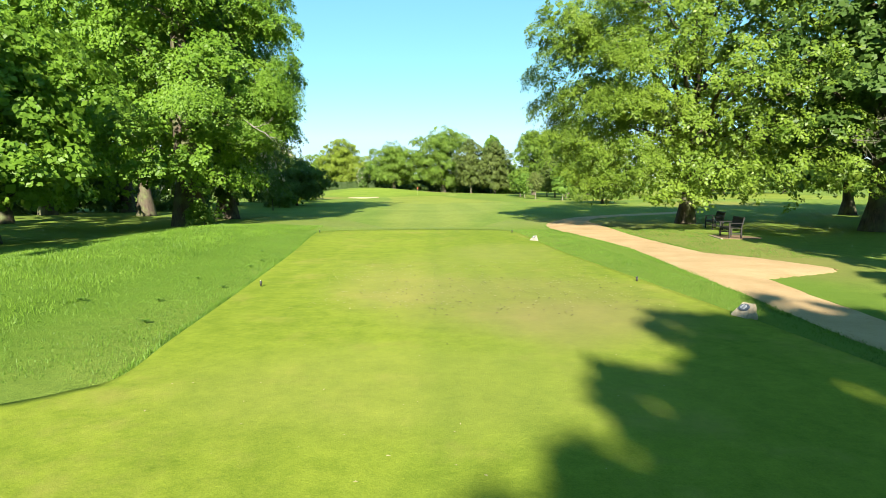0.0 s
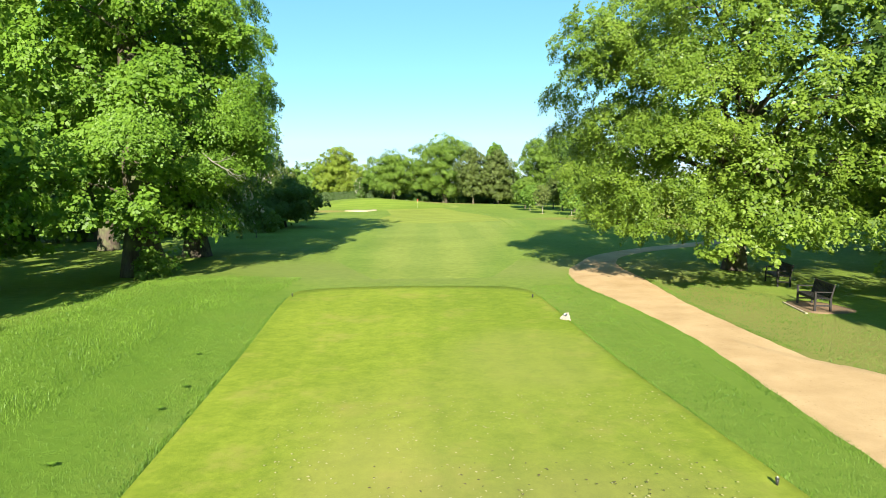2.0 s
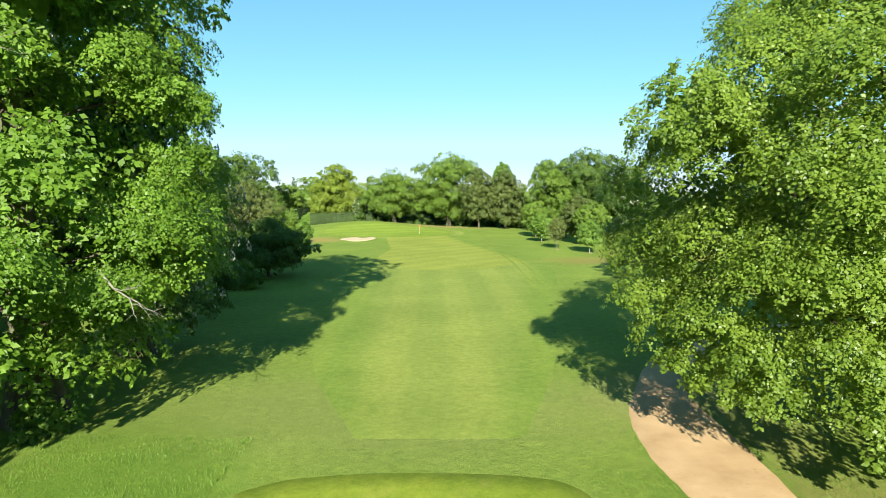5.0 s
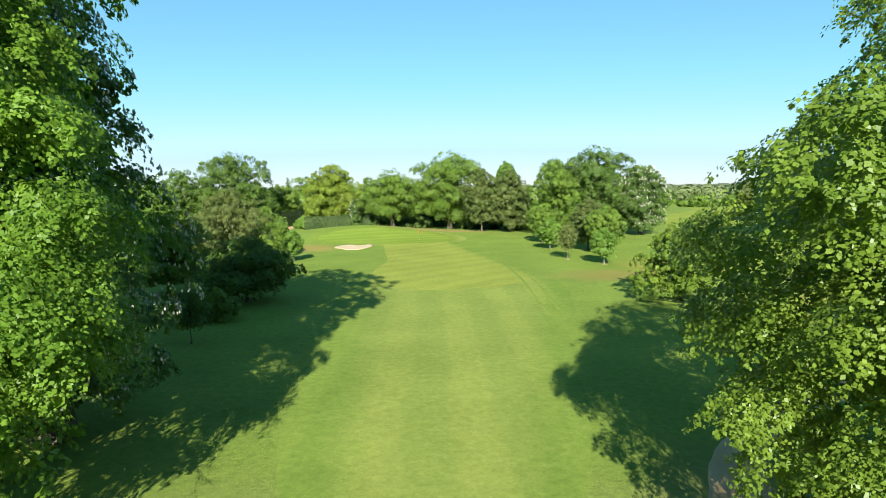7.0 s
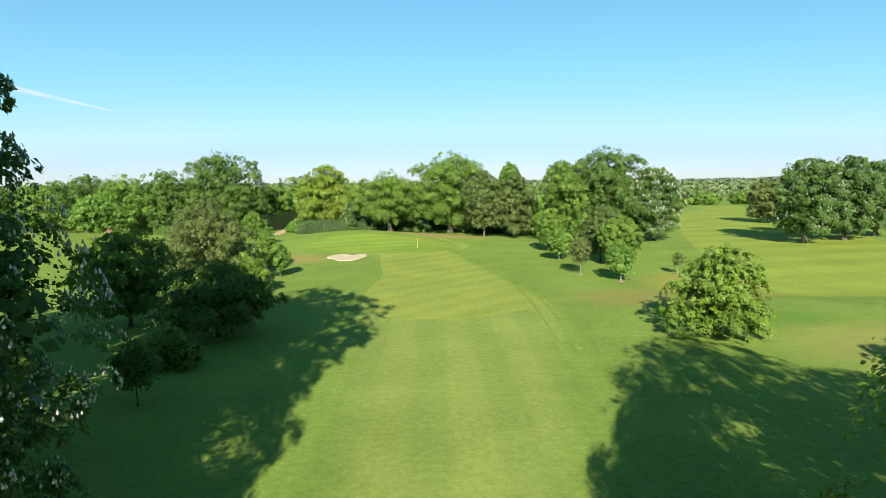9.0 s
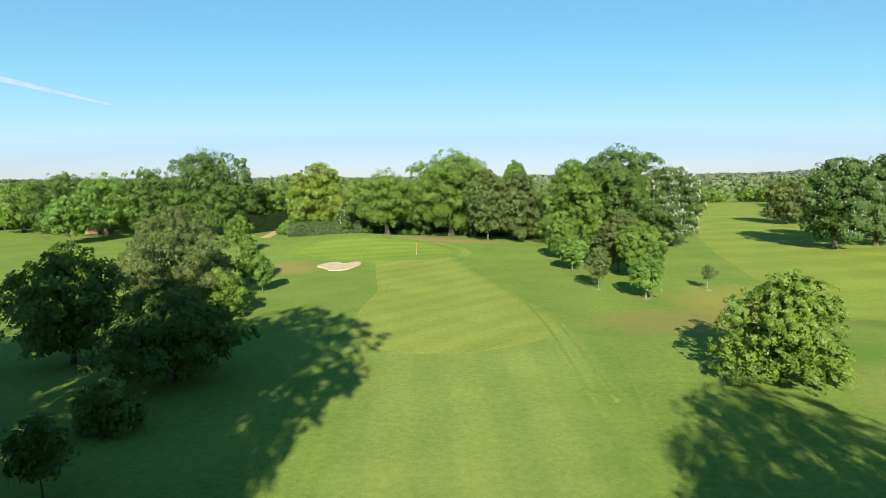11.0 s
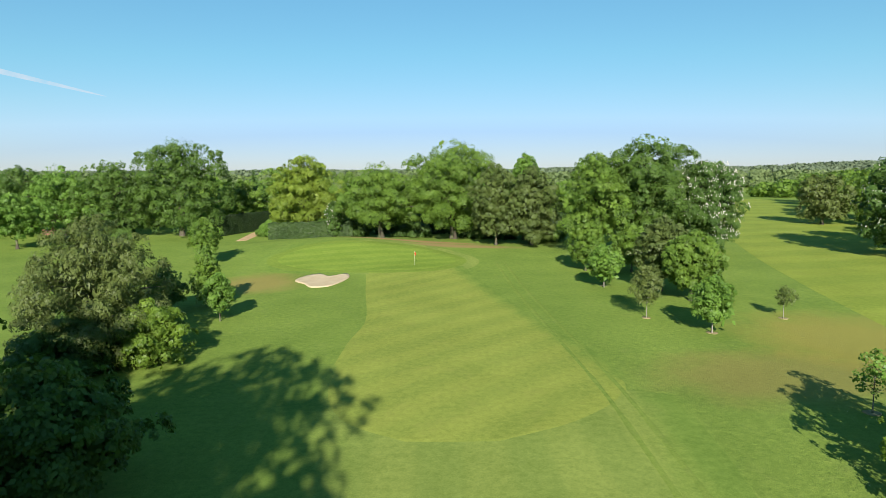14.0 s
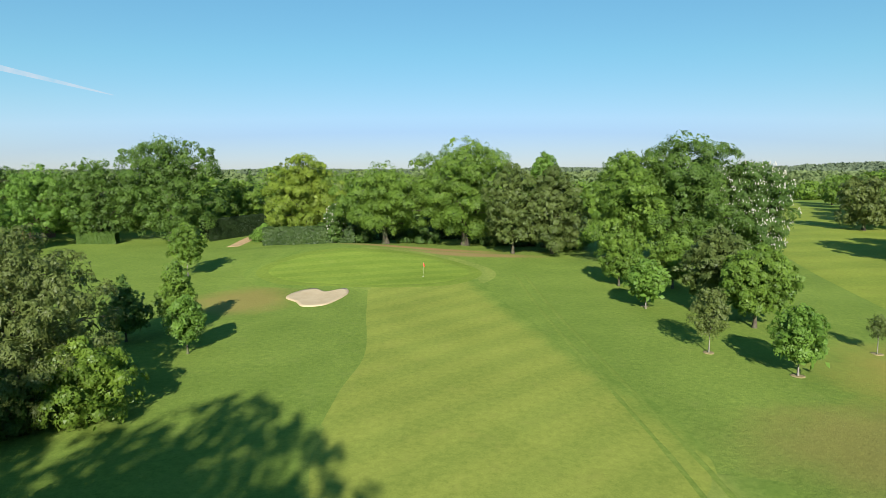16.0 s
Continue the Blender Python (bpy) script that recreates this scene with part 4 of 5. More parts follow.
for n, (x, y, h, r, leaf) in enumerate(((-46.5, 160, 17.3, 9.0, "dark_oak_leaf"), (-57.7, 159, 13.6, 7.2, "dark_oak_leaf"), (-67.2, 159, 12.1, 7.6, "fresh_leaf"), (-78, 163, 12.8, 7.5, "dark_oak_leaf"), (-39.5, 174, 10.0, 4.6, "oak_leaf"), (-45, 182, 8.5, 4.5, "fresh_leaf"),
        (-90, 168, 11.0, 7, "oak_leaf"), (-103, 172, 10, 7, "dark_leaf"), (-37, 196, 12.5, 7, "oak_leaf"), (-29, 205, 12, 7, "oak_leaf"))):
    tree("wood_tree", x, y, h, r, "broad tree at the edge of the wood", leaf, (22000 if n == 0 else 12000) if n < 4 else 4500, 0.34 if n < 4 else 0.46, 1.2, "dome", 90 + n, 0.4, 0.2, group="wood edge trees")
tree("cypress_tree", -38.2, 178.0, 12.6, 2.1, "dark pointed conifer behind the hedge", "dark_leaf", 4000, 0.36, 0.6, "cone", 109, 0.2)
tree("field_maple_tree", -65.0, 143.0, 8.9, 4.64, "lone rounded tree on the far grass", "fresh_leaf", 9000, 0.32, 1.6, "round", 110, 0.2)
for n, (x, y, h, r, c) in enumerate(((61.5, 127.5, 14.2, 5.8, 600), (70.5, 131, 14.6, 5.6, 500), (81, 138, 14, 6, 300))):
    tree("horse_chestnut_tree", x, y, h, r, "horse chestnut with white candles beside the far fairway", "dark_leaf", 12000, 0.42, 1.4, "dome", 120 + n, 0.35, candles=c, group="far chestnuts")
for n, (x, y, h, r, leaf) in enumerate(((80, 172, 10.5, 5, "willow_leaf"), (89, 170, 11.5, 5, "oak_leaf"), (92, 186, 10, 4.5, "oak_leaf"), (100, 200, 10, 5, "dark_leaf"), (110, 215, 10, 5, "oak_leaf"), (100, 182, 12, 6, "dark_leaf"), (120, 238, 10, 5, "oak_leaf"), (129, 256, 10, 5.5, "oak_leaf"))):
    tree("fairway_tree", x, y, h, r, "tree lining the far fairway", leaf, 5000, 0.5, 1.0, "dome", 130 + n, 0.3, group="far fairway trees")


# ---- woods and hedges in the distance ----
def woods(name, spots, leaf, label, seed, leaves=34, part_of=0.3):
    """Far woodland: crowns of big leaf clumps over low stems. Rows of x, y, height, radius."""
    rng = np.random.default_rng(seed)
    spots = np.array(spots)
    n = len(spots) * leaves
    k = np.repeat(np.arange(len(spots)), leaves)
    d = rng.normal(size=(n, 3))
    d /= np.linalg.norm(d, axis=1)[:, None]
    h, r = spots[k, 2], spots[k, 3]
    lump = 1 + 0.18 * np.sin(d[:, 0] * 5 + k) * np.sin(d[:, 2] * 6 + k * 2.1)
    ground = land(spots[:, 0], spots[:, 1])[k]
    p = np.c_[spots[k, 0] + d[:, 0] * r * lump, spots[k, 1] + d[:, 1] * r * lump, ground + h * 0.52 + d[:, 2] * h * 0.5 * lump]
    nor = d + rng.normal(size=(n, 3)) * 0.35
    nor /= np.linalg.norm(nor, axis=1)[:, None]
    t = np.cross(nor, rng.normal(size=(n, 3)))
    t /= np.linalg.norm(t, axis=1)[:, None]
    b = np.cross(nor, t)
    s = (r * part_of * (0.6 + 0.8 * rng.random(n)))[:, None]
    v = np.stack([p - t * s * 1.1 - b * s * 0.5, p + t * s * 1.1 - b * s * 0.5, p + b * s * 1.1], 1).reshape(-1, 3)
    return tagged(mesh_from(name, v, np.arange(n * 3).reshape(-1, 3), M[leaf]), label, "woods", kind="stuff")


rng = np.random.default_rng(7)
def belt(x0, y0, x1, y1, n, deep, h, r):
    """Spots along a line on the plan, scattered to that depth."""
    t = rng.random(n)
    return np.c_[x0 + (x1 - x0) * t + rng.normal(size=n) * deep, y0 + (y1 - y0) * t + rng.normal(size=n) * deep, h * (0.5 + 0.9 * rng.random(n)), r * (0.7 + 0.6 * rng.random(n))]


woods("hedgerow_woods", np.concatenate([belt(60, 300, 240, 330, 46, 9, 5.6, 4.2), belt(-140, 190, -60, 178, 60, 5, 7.5, 4.5), belt(-60, 190, 60, 205, 50, 7, 7.5, 5), belt(150, 270, 330, 420, 80, 9, 8.5, 4.5)]),
    "oak_leaf", "hedgerow trees beyond the course", 200, 230, 0.15)
# far belts and hills take leaf colours paled for haze
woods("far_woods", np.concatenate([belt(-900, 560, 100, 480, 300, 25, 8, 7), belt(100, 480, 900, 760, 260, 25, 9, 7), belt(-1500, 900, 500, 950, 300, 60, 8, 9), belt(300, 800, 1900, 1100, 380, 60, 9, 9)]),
    "hazy_distant_leaf", "belts of broadleaf woodland in the distance", 201, 50, 0.22)
def spread_out(x0, y0, x1, y1, n, h, r):
    """Spots over an area of the plan, with open fields left between."""
    p = np.c_[rng.uniform(x0, x1, n), rng.uniform(y0, y1, n)]
    p = p[np.sin(p[:, 0] / 130) * np.sin(p[:, 1] / 110 + p[:, 0] / 300) < 0.45]
    return np.c_[p, h * (0.7 + 0.6 * rng.random(len(p))), r * (0.7 + 0.6 * rng.random(len(p)))]


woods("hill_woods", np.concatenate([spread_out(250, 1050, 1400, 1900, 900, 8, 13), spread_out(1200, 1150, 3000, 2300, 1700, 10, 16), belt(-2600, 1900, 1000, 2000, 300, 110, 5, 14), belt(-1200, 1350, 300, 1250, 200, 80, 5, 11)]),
    "hazy_hill_leaf", "wooded low hills on the skyline", 202, 30, 0.28)


# ---- hedges ----
def hedge(name, a, b, width, height, label, leaf, count, size, seed):
    """A clipped hedge: a dense leafy block with a slightly uneven face, and stems inside."""
    rng = np.random.default_rng(seed)
    a, b = np.array(a, float), np.array(b, float)
    along = (b - a) / np.linalg.norm(b - a)
    side = np.array((-along[1], along[0]))
    top = tagged(new(name), label, "hedge")
    n = count
    t, w, z = rng.random(n), rng.random(n) * 2 - 1, rng.random(n)
    face = rng.integers(0, 3, n)
    w = np.where(face == 0, -1, np.where(face == 1, 1, w)) * (1 + 0.06 * np.sin(t * 60) * np.sin(z * 7))
    z = np.where(face == 2, 1, z) * (1 + 0.03 * np.sin(t * 40))
    p = np.c_[a + (b - a) * t[:, None] + side * (w * width / 2)[:, None], z * height]
    p[:, 2] += land(p[:, 0], p[:, 1])
    nor = np.where((face == 2)[:, None], (0, 0, 1), np.c_[side * np.sign(w)[:, None], np.zeros(n)]) + rng.normal(size=(n, 3)) * 0.4
    nor /= np.linalg.norm(nor, axis=1)[:, None]
    u = np.cross(nor, rng.normal(size=(n, 3)))
    u /= np.linalg.norm(u, axis=1)[:, None]
    v = np.cross(nor, u)
    q = np.stack([p - u * size * 0.5, p - v * size * 0.4, p + u * size * 0.5, p + v * size * 0.4], 1).reshape(-1, 3)
    ob = mesh_from("foliage", q, np.arange(n * 4).reshape(-1, 4), M[leaf])
    ob.parent = top
    stems = []
    for i in range(int(np.linalg.norm(b - a) / 0.8)):
        f = a + (b - a) * (i + 0.5) * 0.8 / np.linalg.norm(b - a)
        g = float(land(f[0], f[1]))
        stems.append([(Vector((f[0], f[1], g - 0.05)), 0.06), (Vector((f[0] + 0.1, f[1], g + height * 0.5)), 0.045), (Vector((f[0], f[1] + 0.1, g + height * 0.92)), 0.02)])
    vs, fs = tubes(stems, 5)
    ob = mesh_from("stems", vs, fs, M["bark"], True)
    ob.parent = top
    return top


hedge("tall_hedge", (-40.2, 158.5), (-33.8, 172.0), 2.0, 3.5, "tall clipped dark yew hedge beside the track", "yew_leaf", 20000, 0.24, 300)
hedge("low_hedge", (-59.2, 155.2), (-53.2, 155.5), 1.5, 1.8, "low green hedge before the wood", "dark_oak_leaf", 6000, 0.28, 301)
hedge("clipped_hedge", (-28.2, 151.5), (-14.0, 151.0), 2.2, 2.7, "clipped dark green hedge below the maple", "hedge_leaf", 11000, 0.3, 302)
# this last hedge is added to make the dark band between the oak trunks
hedge("dark_fill_hedge", (-14.0, 161), (24.0, 160), 2.5, 3.6, "dark hedge added to close the gaps beneath the oaks", "hedge_leaf", 12000, 0.42, 303)
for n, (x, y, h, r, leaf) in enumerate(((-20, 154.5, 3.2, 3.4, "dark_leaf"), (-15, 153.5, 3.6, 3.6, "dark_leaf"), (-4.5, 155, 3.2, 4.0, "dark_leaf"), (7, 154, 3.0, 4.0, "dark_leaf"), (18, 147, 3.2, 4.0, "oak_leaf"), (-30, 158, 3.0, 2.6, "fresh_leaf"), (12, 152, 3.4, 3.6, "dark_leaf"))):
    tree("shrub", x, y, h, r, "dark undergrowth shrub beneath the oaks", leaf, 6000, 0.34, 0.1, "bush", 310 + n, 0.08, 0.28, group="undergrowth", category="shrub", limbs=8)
tree("may_tree", -17.0, 150.0, 6.4, 1.9, "hawthorn flecked with white may blossom", "dark_leaf", 4000, 0.3, 0.6, "round", 320, 0.1, candles=160)


# ---- things round the tee ----
M["dark_wood"] = (lambda k: k.finish(k.ramp(k.noise(30, 5, 0.7, (1, 8, 8)), (0.3, (0.012, 0.011, 0.010)), (0.7, (0.030, 0.027, 0.024))), 0.65, k.noise(60, 4, 0.7, (1, 9, 9)), 0.004, 0.6, 0.2))(Nodes("dark_wood"))
M["stone"] = (lambda k: k.finish(k.ramp(k.noise(14, 6, 0.7), (0.3, (0.27, 0.21, 0.14)), (0.7, (0.46, 0.38, 0.27))), 0.9, k.noise(22, 6, 0.7), 0.015, 0.6, 0.2))(Nodes("stone"))
M["white_stone"] = (lambda k: k.finish(k.ramp(k.noise(14, 6, 0.7), (0.3, (0.22, 0.195, 0.145)), (0.7, (0.34, 0.305, 0.24))), 0.9, k.noise(22, 6, 0.7), 0.012, 0.5, 0.2))(Nodes("white_stone"))
M["slate"] = (lambda k: k.finish(k.ramp(k.noise(25, 4), (0.3, (0.030, 0.040, 0.055)), (0.7, (0.085, 0.10, 0.13))), 0.35, k.noise(40, 4), 0.003, 0.4, 0.5))(Nodes("slate"))
M["lettering"] = Nodes("lettering").finish((0.55, 0.55, 0.52), 0.6)
M["black_plastic"] = (lambda k: k.finish(k.ramp(k.noise(30, 3), (0.3, (0.012, 0.012, 0.012)), (0.7, (0.035, 0.035, 0.034))), 0.4))(Nodes("black_plastic"))
M["white_plastic"] = (lambda k: k.finish(k.ramp(k.noise(20, 3), (0.3, (0.62, 0.62, 0.58)), (0.7, (0.8, 0.8, 0.76))), 0.45))(Nodes("white_plastic"))
M["yellow_paint"] = (lambda k: k.finish(k.ramp(k.noise(20, 3), (0.3, (0.72, 0.66, 0.42)), (0.7, (0.82, 0.78, 0.55))), 0.4))(Nodes("yellow_paint"))
M["red_cloth"] = (lambda k: k.finish(k.ramp(k.noise(25, 4), (0.3, (0.45, 0.015, 0.012)), (0.7, (0.65, 0.03, 0.02))), 0.8, k.noise(200, 3), 0.002, 0.4))(Nodes("red_cloth"))


def bench(x, y, turn):
    """A park bench: slatted seat and back, four legs, two arms."""
    top = tagged(new("park_bench"), "dark-stained wooden park bench with slatted back", "bench", "park benches")
    top.location = (x, y, float(land(x, y)))
    top.rotation_euler = (0, 0, radians(turn))
    w = M["dark_wood"]
    for i in range(5):
        bm = bmesh.new()
        box(bm, 0, -0.19 + i * 0.095, 0.43 - 0.008 * (i == 4), 1.46, 0.078, 0.028)
        part("seat_slat", bm, w, top)
    tilt = Matrix.Rotation(radians(-12), 4, "X")
    for i in range(15):
        bm = bmesh.new()
        box(bm, -0.64 + i * 0.0914, 0.275, 0.645, 0.05, 0.018, 0.36, tilt, 0.004)
        part("back_slat", bm, w, top)
    for z, y0, tall in ((0.47, 0.235, 0.06), (0.845, 0.318, 0.075)):
        bm = bmesh.new()
        box(bm, 0, y0, z, 1.46, 0.04, tall, tilt, 0.01)
        if z > 0.6:
            for v in bm.verts:
                v.co.z += 0.05 * (1 - (v.co.x / 0.73) ** 2) * (v.co.z > 0.85)
        part("back_rail", bm, w, top)
    for sx in (-0.7, 0.7):
        for sy, tall in ((-0.22, 0.62), (0.24, 0.45)):
            bm = bmesh.new()
            box(bm, sx, sy, tall / 2, 0.06, 0.06, tall, None, 0.008)
            part("leg", bm, w, top)
        bm = bmesh.new()
        box(bm, sx, 0.285, 0.66, 0.06, 0.05, 0.46, tilt, 0.008)
        part("back_post", bm, w, top)
        bm = bmesh.new()
        box(bm, sx, 0.02, 0.64, 0.075, 0.56, 0.03, None, 0.01)
        part("armrest", bm, w, top)
        bm = bmesh.new()
        box(bm, sx, 0.01, 0.2, 0.04, 0.42, 0.05, None, 0.006)
        part("stretcher", bm, w, top)
    bm = bmesh.new()
    box(bm, 0, -0.22, 0.385, 1.34, 0.03, 0.07, None, 0.006)
    part("apron", bm, w, top)
    return top


bench(13.07, 25.8, -101)
bench(14.6, 30.6, -101)
patch("bench_pad", [(12.5, 25.0), (12.7, 26.7), (13.3, 26.9), (13.9, 26.5), (14.1, 25.2), (13.4, 24.8)], M["soil"], 0.02, "bare trodden soil under the bench", "soil", rings=4)
bm = bmesh.new()
box(bm, 12.42, 25.75, 0.0, 0.07, 1.9, 0.08, Matrix.Rotation(radians(-10), 4, "Z"), 0.012)
kerb = part("edging_stone", bm, M["stone"], None)
tagged(kerb, "pale stone edging beside the bench", "kerb", kind="structure")


def plaque(x, y, turn, size, mat, label, oval):
    """A wedge-shaped stone with a sloping face that bears a dark plate."""
    top = tagged(new("tee_plaque"), label, "plaque")
    top.location = (x, y, float(land(x, y)) + 0.03)
    top.rotation_euler = (0, 0, radians(turn))
    bm = bmesh.new()
    w, d, h = size
    rows = [(-w / 2, -d / 2, 0), (w / 2, -d / 2, 0), (w / 2, d / 2, 0), (-w / 2, d / 2, 0),
            (-w * 0.47, -d * 0.42, h * 0.34), (w * 0.46, -d * 0.40, h * 0.36), (w * (0.38 if oval else 0.16), d * 0.36, h), (-w * (0.36 if oval else 0.3), d * 0.32, h * (0.97 if oval else 0.86))]
    vs = [bm.verts.new(p) for p in rows]
    for f in ((3, 2, 1, 0), (0, 1, 5, 4), (1, 2, 6, 5), (2, 3, 7, 6), (3, 0, 4, 7), (4, 5, 6, 7)):
        bm.faces.new([vs[i] for i in f])
    bmesh.ops.subdivide_edges(bm, edges=bm.edges[:], cuts=3, use_grid_fill=True)
    for v in bm.verts:
        n = noise.noise_vector(v.co * 9 + Vector((x, y, 0)))
        v.co += n * (0.012 if oval else 0.022) * (v.co.z > 0.01)
    bmesh.ops.bevel(bm, geom=[e for e in bm.edges if e.calc_face_angle(0) > 0.6], offset=0.014, segments=2, affect="EDGES")
    body = part("stone", bm, mat, top)
    rise = math.atan2(0.62 * h, 0.76 * d)
    lie = Matrix.Translation((0, -0.04 * d, h * 0.67 + 0.012)) @ Matrix.Rotation(rise, 4, "X")
    bm = bmesh.new()
    if oval:
        bmesh.ops.create_cone(bm, cap_ends=True, segments=40, radius1=0.5, radius2=0.47, depth=0.03, matrix=lie @ Matrix.Diagonal((w * 0.58, d * 0.55, 1, 1)))
    else:
        box(bm, 0, 0, 0, w * 0.4, d * 0.26, 0.03, None, 0.004)
        bm.transform(lie)
    plate = part("plate", bm, M["slate"], top, "dark slate plate with pale lettering")
    for i, wide in enumerate((0.2, 0.3, 0.34, 0.26)):
        bm = bmesh.new()
        box(bm, 0, (0.13 - i * 0.085) * d, 0.017, wide * w, 0.028 * d, 0.004, None, 0)
        bm.transform(lie)
        part("text_bar", bm, M["lettering"], plate)
    return top


plaque(5.6, 10.15, -66, (0.32, 0.30, 0.27), M["stone"], "buff stone tee marker with an oval slate plate", True)
plaque(4.42, 24.15, -55, (0.28, 0.25, 0.26), M["white_stone"], "small whitish stone tee marker with a dark plate", False)


def tee_marker(x, y, z):
    """A small dark tee peg with a domed head and a pale top."""
    top = tagged(new("tee_marker"), "small black tee peg with a pale cap", "tee marker", "tee pegs")
    top.location = (x, y, z)
    top.scale = (0.46, 0.46, 0.6)
    bm = bmesh.new()
    bmesh.ops.create_cone(bm, cap_ends=True, segments=14, radius1=0.035, radius2=0.055, depth=0.16, matrix=Matrix.Translation((0, 0, 0.075)))
    part("peg", bm, M["black_plastic"], top, smooth=True)
    bm = bmesh.new()
    bmesh.ops.create_uvsphere(bm, u_segments=14, v_segments=8, radius=0.062, matrix=Matrix.Translation((0, 0, 0.16)) @ Matrix.Diagonal((1, 1, 0.6, 1)))
    part("head", bm, M["black_plastic"], top, smooth=True)
    bm = bmesh.new()
    bmesh.ops.create_cone(bm, cap_ends=True, segments=12, radius1=0.022, radius2=0.018, depth=0.012, matrix=Matrix.Translation((0, 0, 0.2)))
    part("cap", bm, M["white_plastic"], top, "pale cap")
    return top


for x, y in ((-3.33, 13.4), (5.05, 13.85), (-4.85, 28.3), (4.0, 27.7)):
    tee_marker(x, y, float(land(x, y)) + (0.1 if x < 5 else 0.07))

# flagstick on the green
flag = tagged(new("flagstick"), "pale flagstick with a hanging red flag on the green", "flagstick")
FX, FY = -2.9, 123.2
flag.location = (FX, FY, float(land(FX, FY)) + 0.05)
vs, fs = tubes([[(Vector((0, 0, -0.1)), 0.008), (Vector((0, 0, 0.8)), 0.007), (Vector((0.01, 0, 1.6)), 0.006)]], 10)
ob = mesh_from("pole", vs, fs, M["yellow_paint"], True)
ob.parent = flag
vs, fs = [], []
for i in range(9):
    for j in range(7):
        u, v = i / 8, j / 6
        vs.append((0.01 + 0.15 * u * (1 - 0.25 * v), 0.05 * math.sin(u * 7 + v * 3) * (0.3 + u), 1.58 - 0.32 * v - 0.22 * u))
for i in range(8):
    for j in range(6):
        fs.append((i * 7 + j, i * 7 + j + 1, i * 7 + j + 8, i * 7 + j + 7))
ob = mesh_from("flag_cloth", vs, fs, M["red_cloth"], True)
ob.modifiers.new("thick", "SOLIDIFY").thickness = 0.006
ob.parent = flag
bm = bmesh.new()
bmesh.ops.create_cone(bm, cap_ends=True, segments=20, radius1=0.06, radius2=0.06, depth=0.02, matrix=Matrix.Translation((0, 0, 0.006)))
part("cup_rim", bm, M["white_plastic"], flag)

# shoots at the foot of the lime
tree("shrub", -12.3, 33.2, 1.5, 0.75, "bright green shoots at the foot of the lime", "fresh_leaf", 2600, 0.12, 0.05, "bush", 330, 0.03, 0.3, category="shrub", stems=3)

# contrail high in the sky
k = Nodes("contrail")
fade = k.node("BsdfTransparent")
# emission stands in for sunlight scattered by the vapour
vapour = k.node("Emission", Color=(1, 1, 1, 1), Strength=0.32)
m = k.node("MixShader", Fac=k.math("MULTIPLY", k.noise(0.012, 4), 0.9))
k.tree.links.new(fade.outputs[0], m.inputs[1])
k.tree.links.new(vapour.outputs[0], m.inputs[2])
k.tree.links.new(m.outputs[0], k.out.inputs["Surface"])
a, b = Vector((-0.60, 0.79, 0.139)) * 4600, Vector((-0.455, 0.884, 0.103)) * 4600
vs = []
for i in range(41):
    t = i / 40
    w = 20 * (1 - t) ** 0.7 + 1
    p = a.lerp(b, t)
    vs += [p + Vector((0, 0, w)), p - Vector((0, 0, w))]
ob = mesh_from("contrail", vs, [(2 * i, 2 * i + 1, 2 * i + 3, 2 * i + 2) for i in range(40)], k.mat)
tagged(ob, "thin white contrail in the blue sky", "backdrop", kind="structure")


# ---- grass and litter ----
def blades(name, label, areas, per, tall, mat, seed, blades_each=3):
    """Grass blades in tufts over rectangles of the plan; areas: x0, y0, x1, y1, keep(x, y)."""
    rng = np.random.default_rng(seed)
    pts = []
    for x0, y0, x1, y1, keep in areas:
        n = int((x1 - x0) * (y1 - y0) * per)
        p = np.c_[rng.uniform(x0, x1, n), rng.uniform(y0, y1, n)]
        pts.append(p[keep(p[:, 0], p[:, 1])])
    p = np.repeat(np.concatenate(pts), blades_each, 0)
    n = len(p)
    p = p + rng.normal(size=p.shape) * 0.025
    a = rng.random(n) * 6.283
    patchy = 0.55 + 0.9 * (0.5 + 0.5 * np.sin(p[:, 0] * 1.7 + np.sin(p[:, 1] * 0.9) * 2) * np.sin(p[:, 1] * 1.1 + p[:, 0] * 0.6))
    h = tall * (0.5 + rng.random(n)) * patchy
    z = land(p[:, 0], p[:, 1])
    side = np.c_[np.cos(a), np.sin(a)] * 0.006
    lean = np.c_[np.cos(a + 1.5), np.sin(a + 1.5)] * (h * (0.2 + 0.7 * rng.random(n)))[:, None]
    v = np.stack([np.c_[p - side, z - 0.01], np.c_[p + side, z - 0.01], np.c_[p + lean, z + h]], 1).reshape(-1, 3)
    return tagged(mesh_from(name, v, np.arange(n * 3).reshape(-1, 3), mat), label, "grass", kind="stuff")


def tee_left(y):
    return np.interp(y, [7.2, 9, 12.5, 20, 28.3], [-3.2, -3.35, -3.6, -4.2, -5.0])
def tee_right(y):
    return np.interp(y, [4, 9, 13.5, 20, 28], [6.0, 5.7, 5.3, 4.7, 4.3])
def bank_line(y):
    return np.interp(y, [0, 9, 20, 25, 30, 34], [-6.0, -6.1, -6.9, -7.2, -5.6, -4.0])
def short_left(x, y):
    return (x < tee_left(y) - 0.03) & (x > bank_line(y))
def long_left(x, y):
    return x < bank_line(y) + 0.1
def lip(x, y):
    return (x < tee_left(y) + 0.01) & (x > tee_left(y) - 0.16)
def lip_right(x, y):
    return (x > tee_right(y) - 0.01) & (x < tee_right(y) + 0.12)
def right_of_tee(x, y):
    return (x > tee_right(y)) & ((x < 6.6) | ((x > 9.6) & (y > 18.4)))
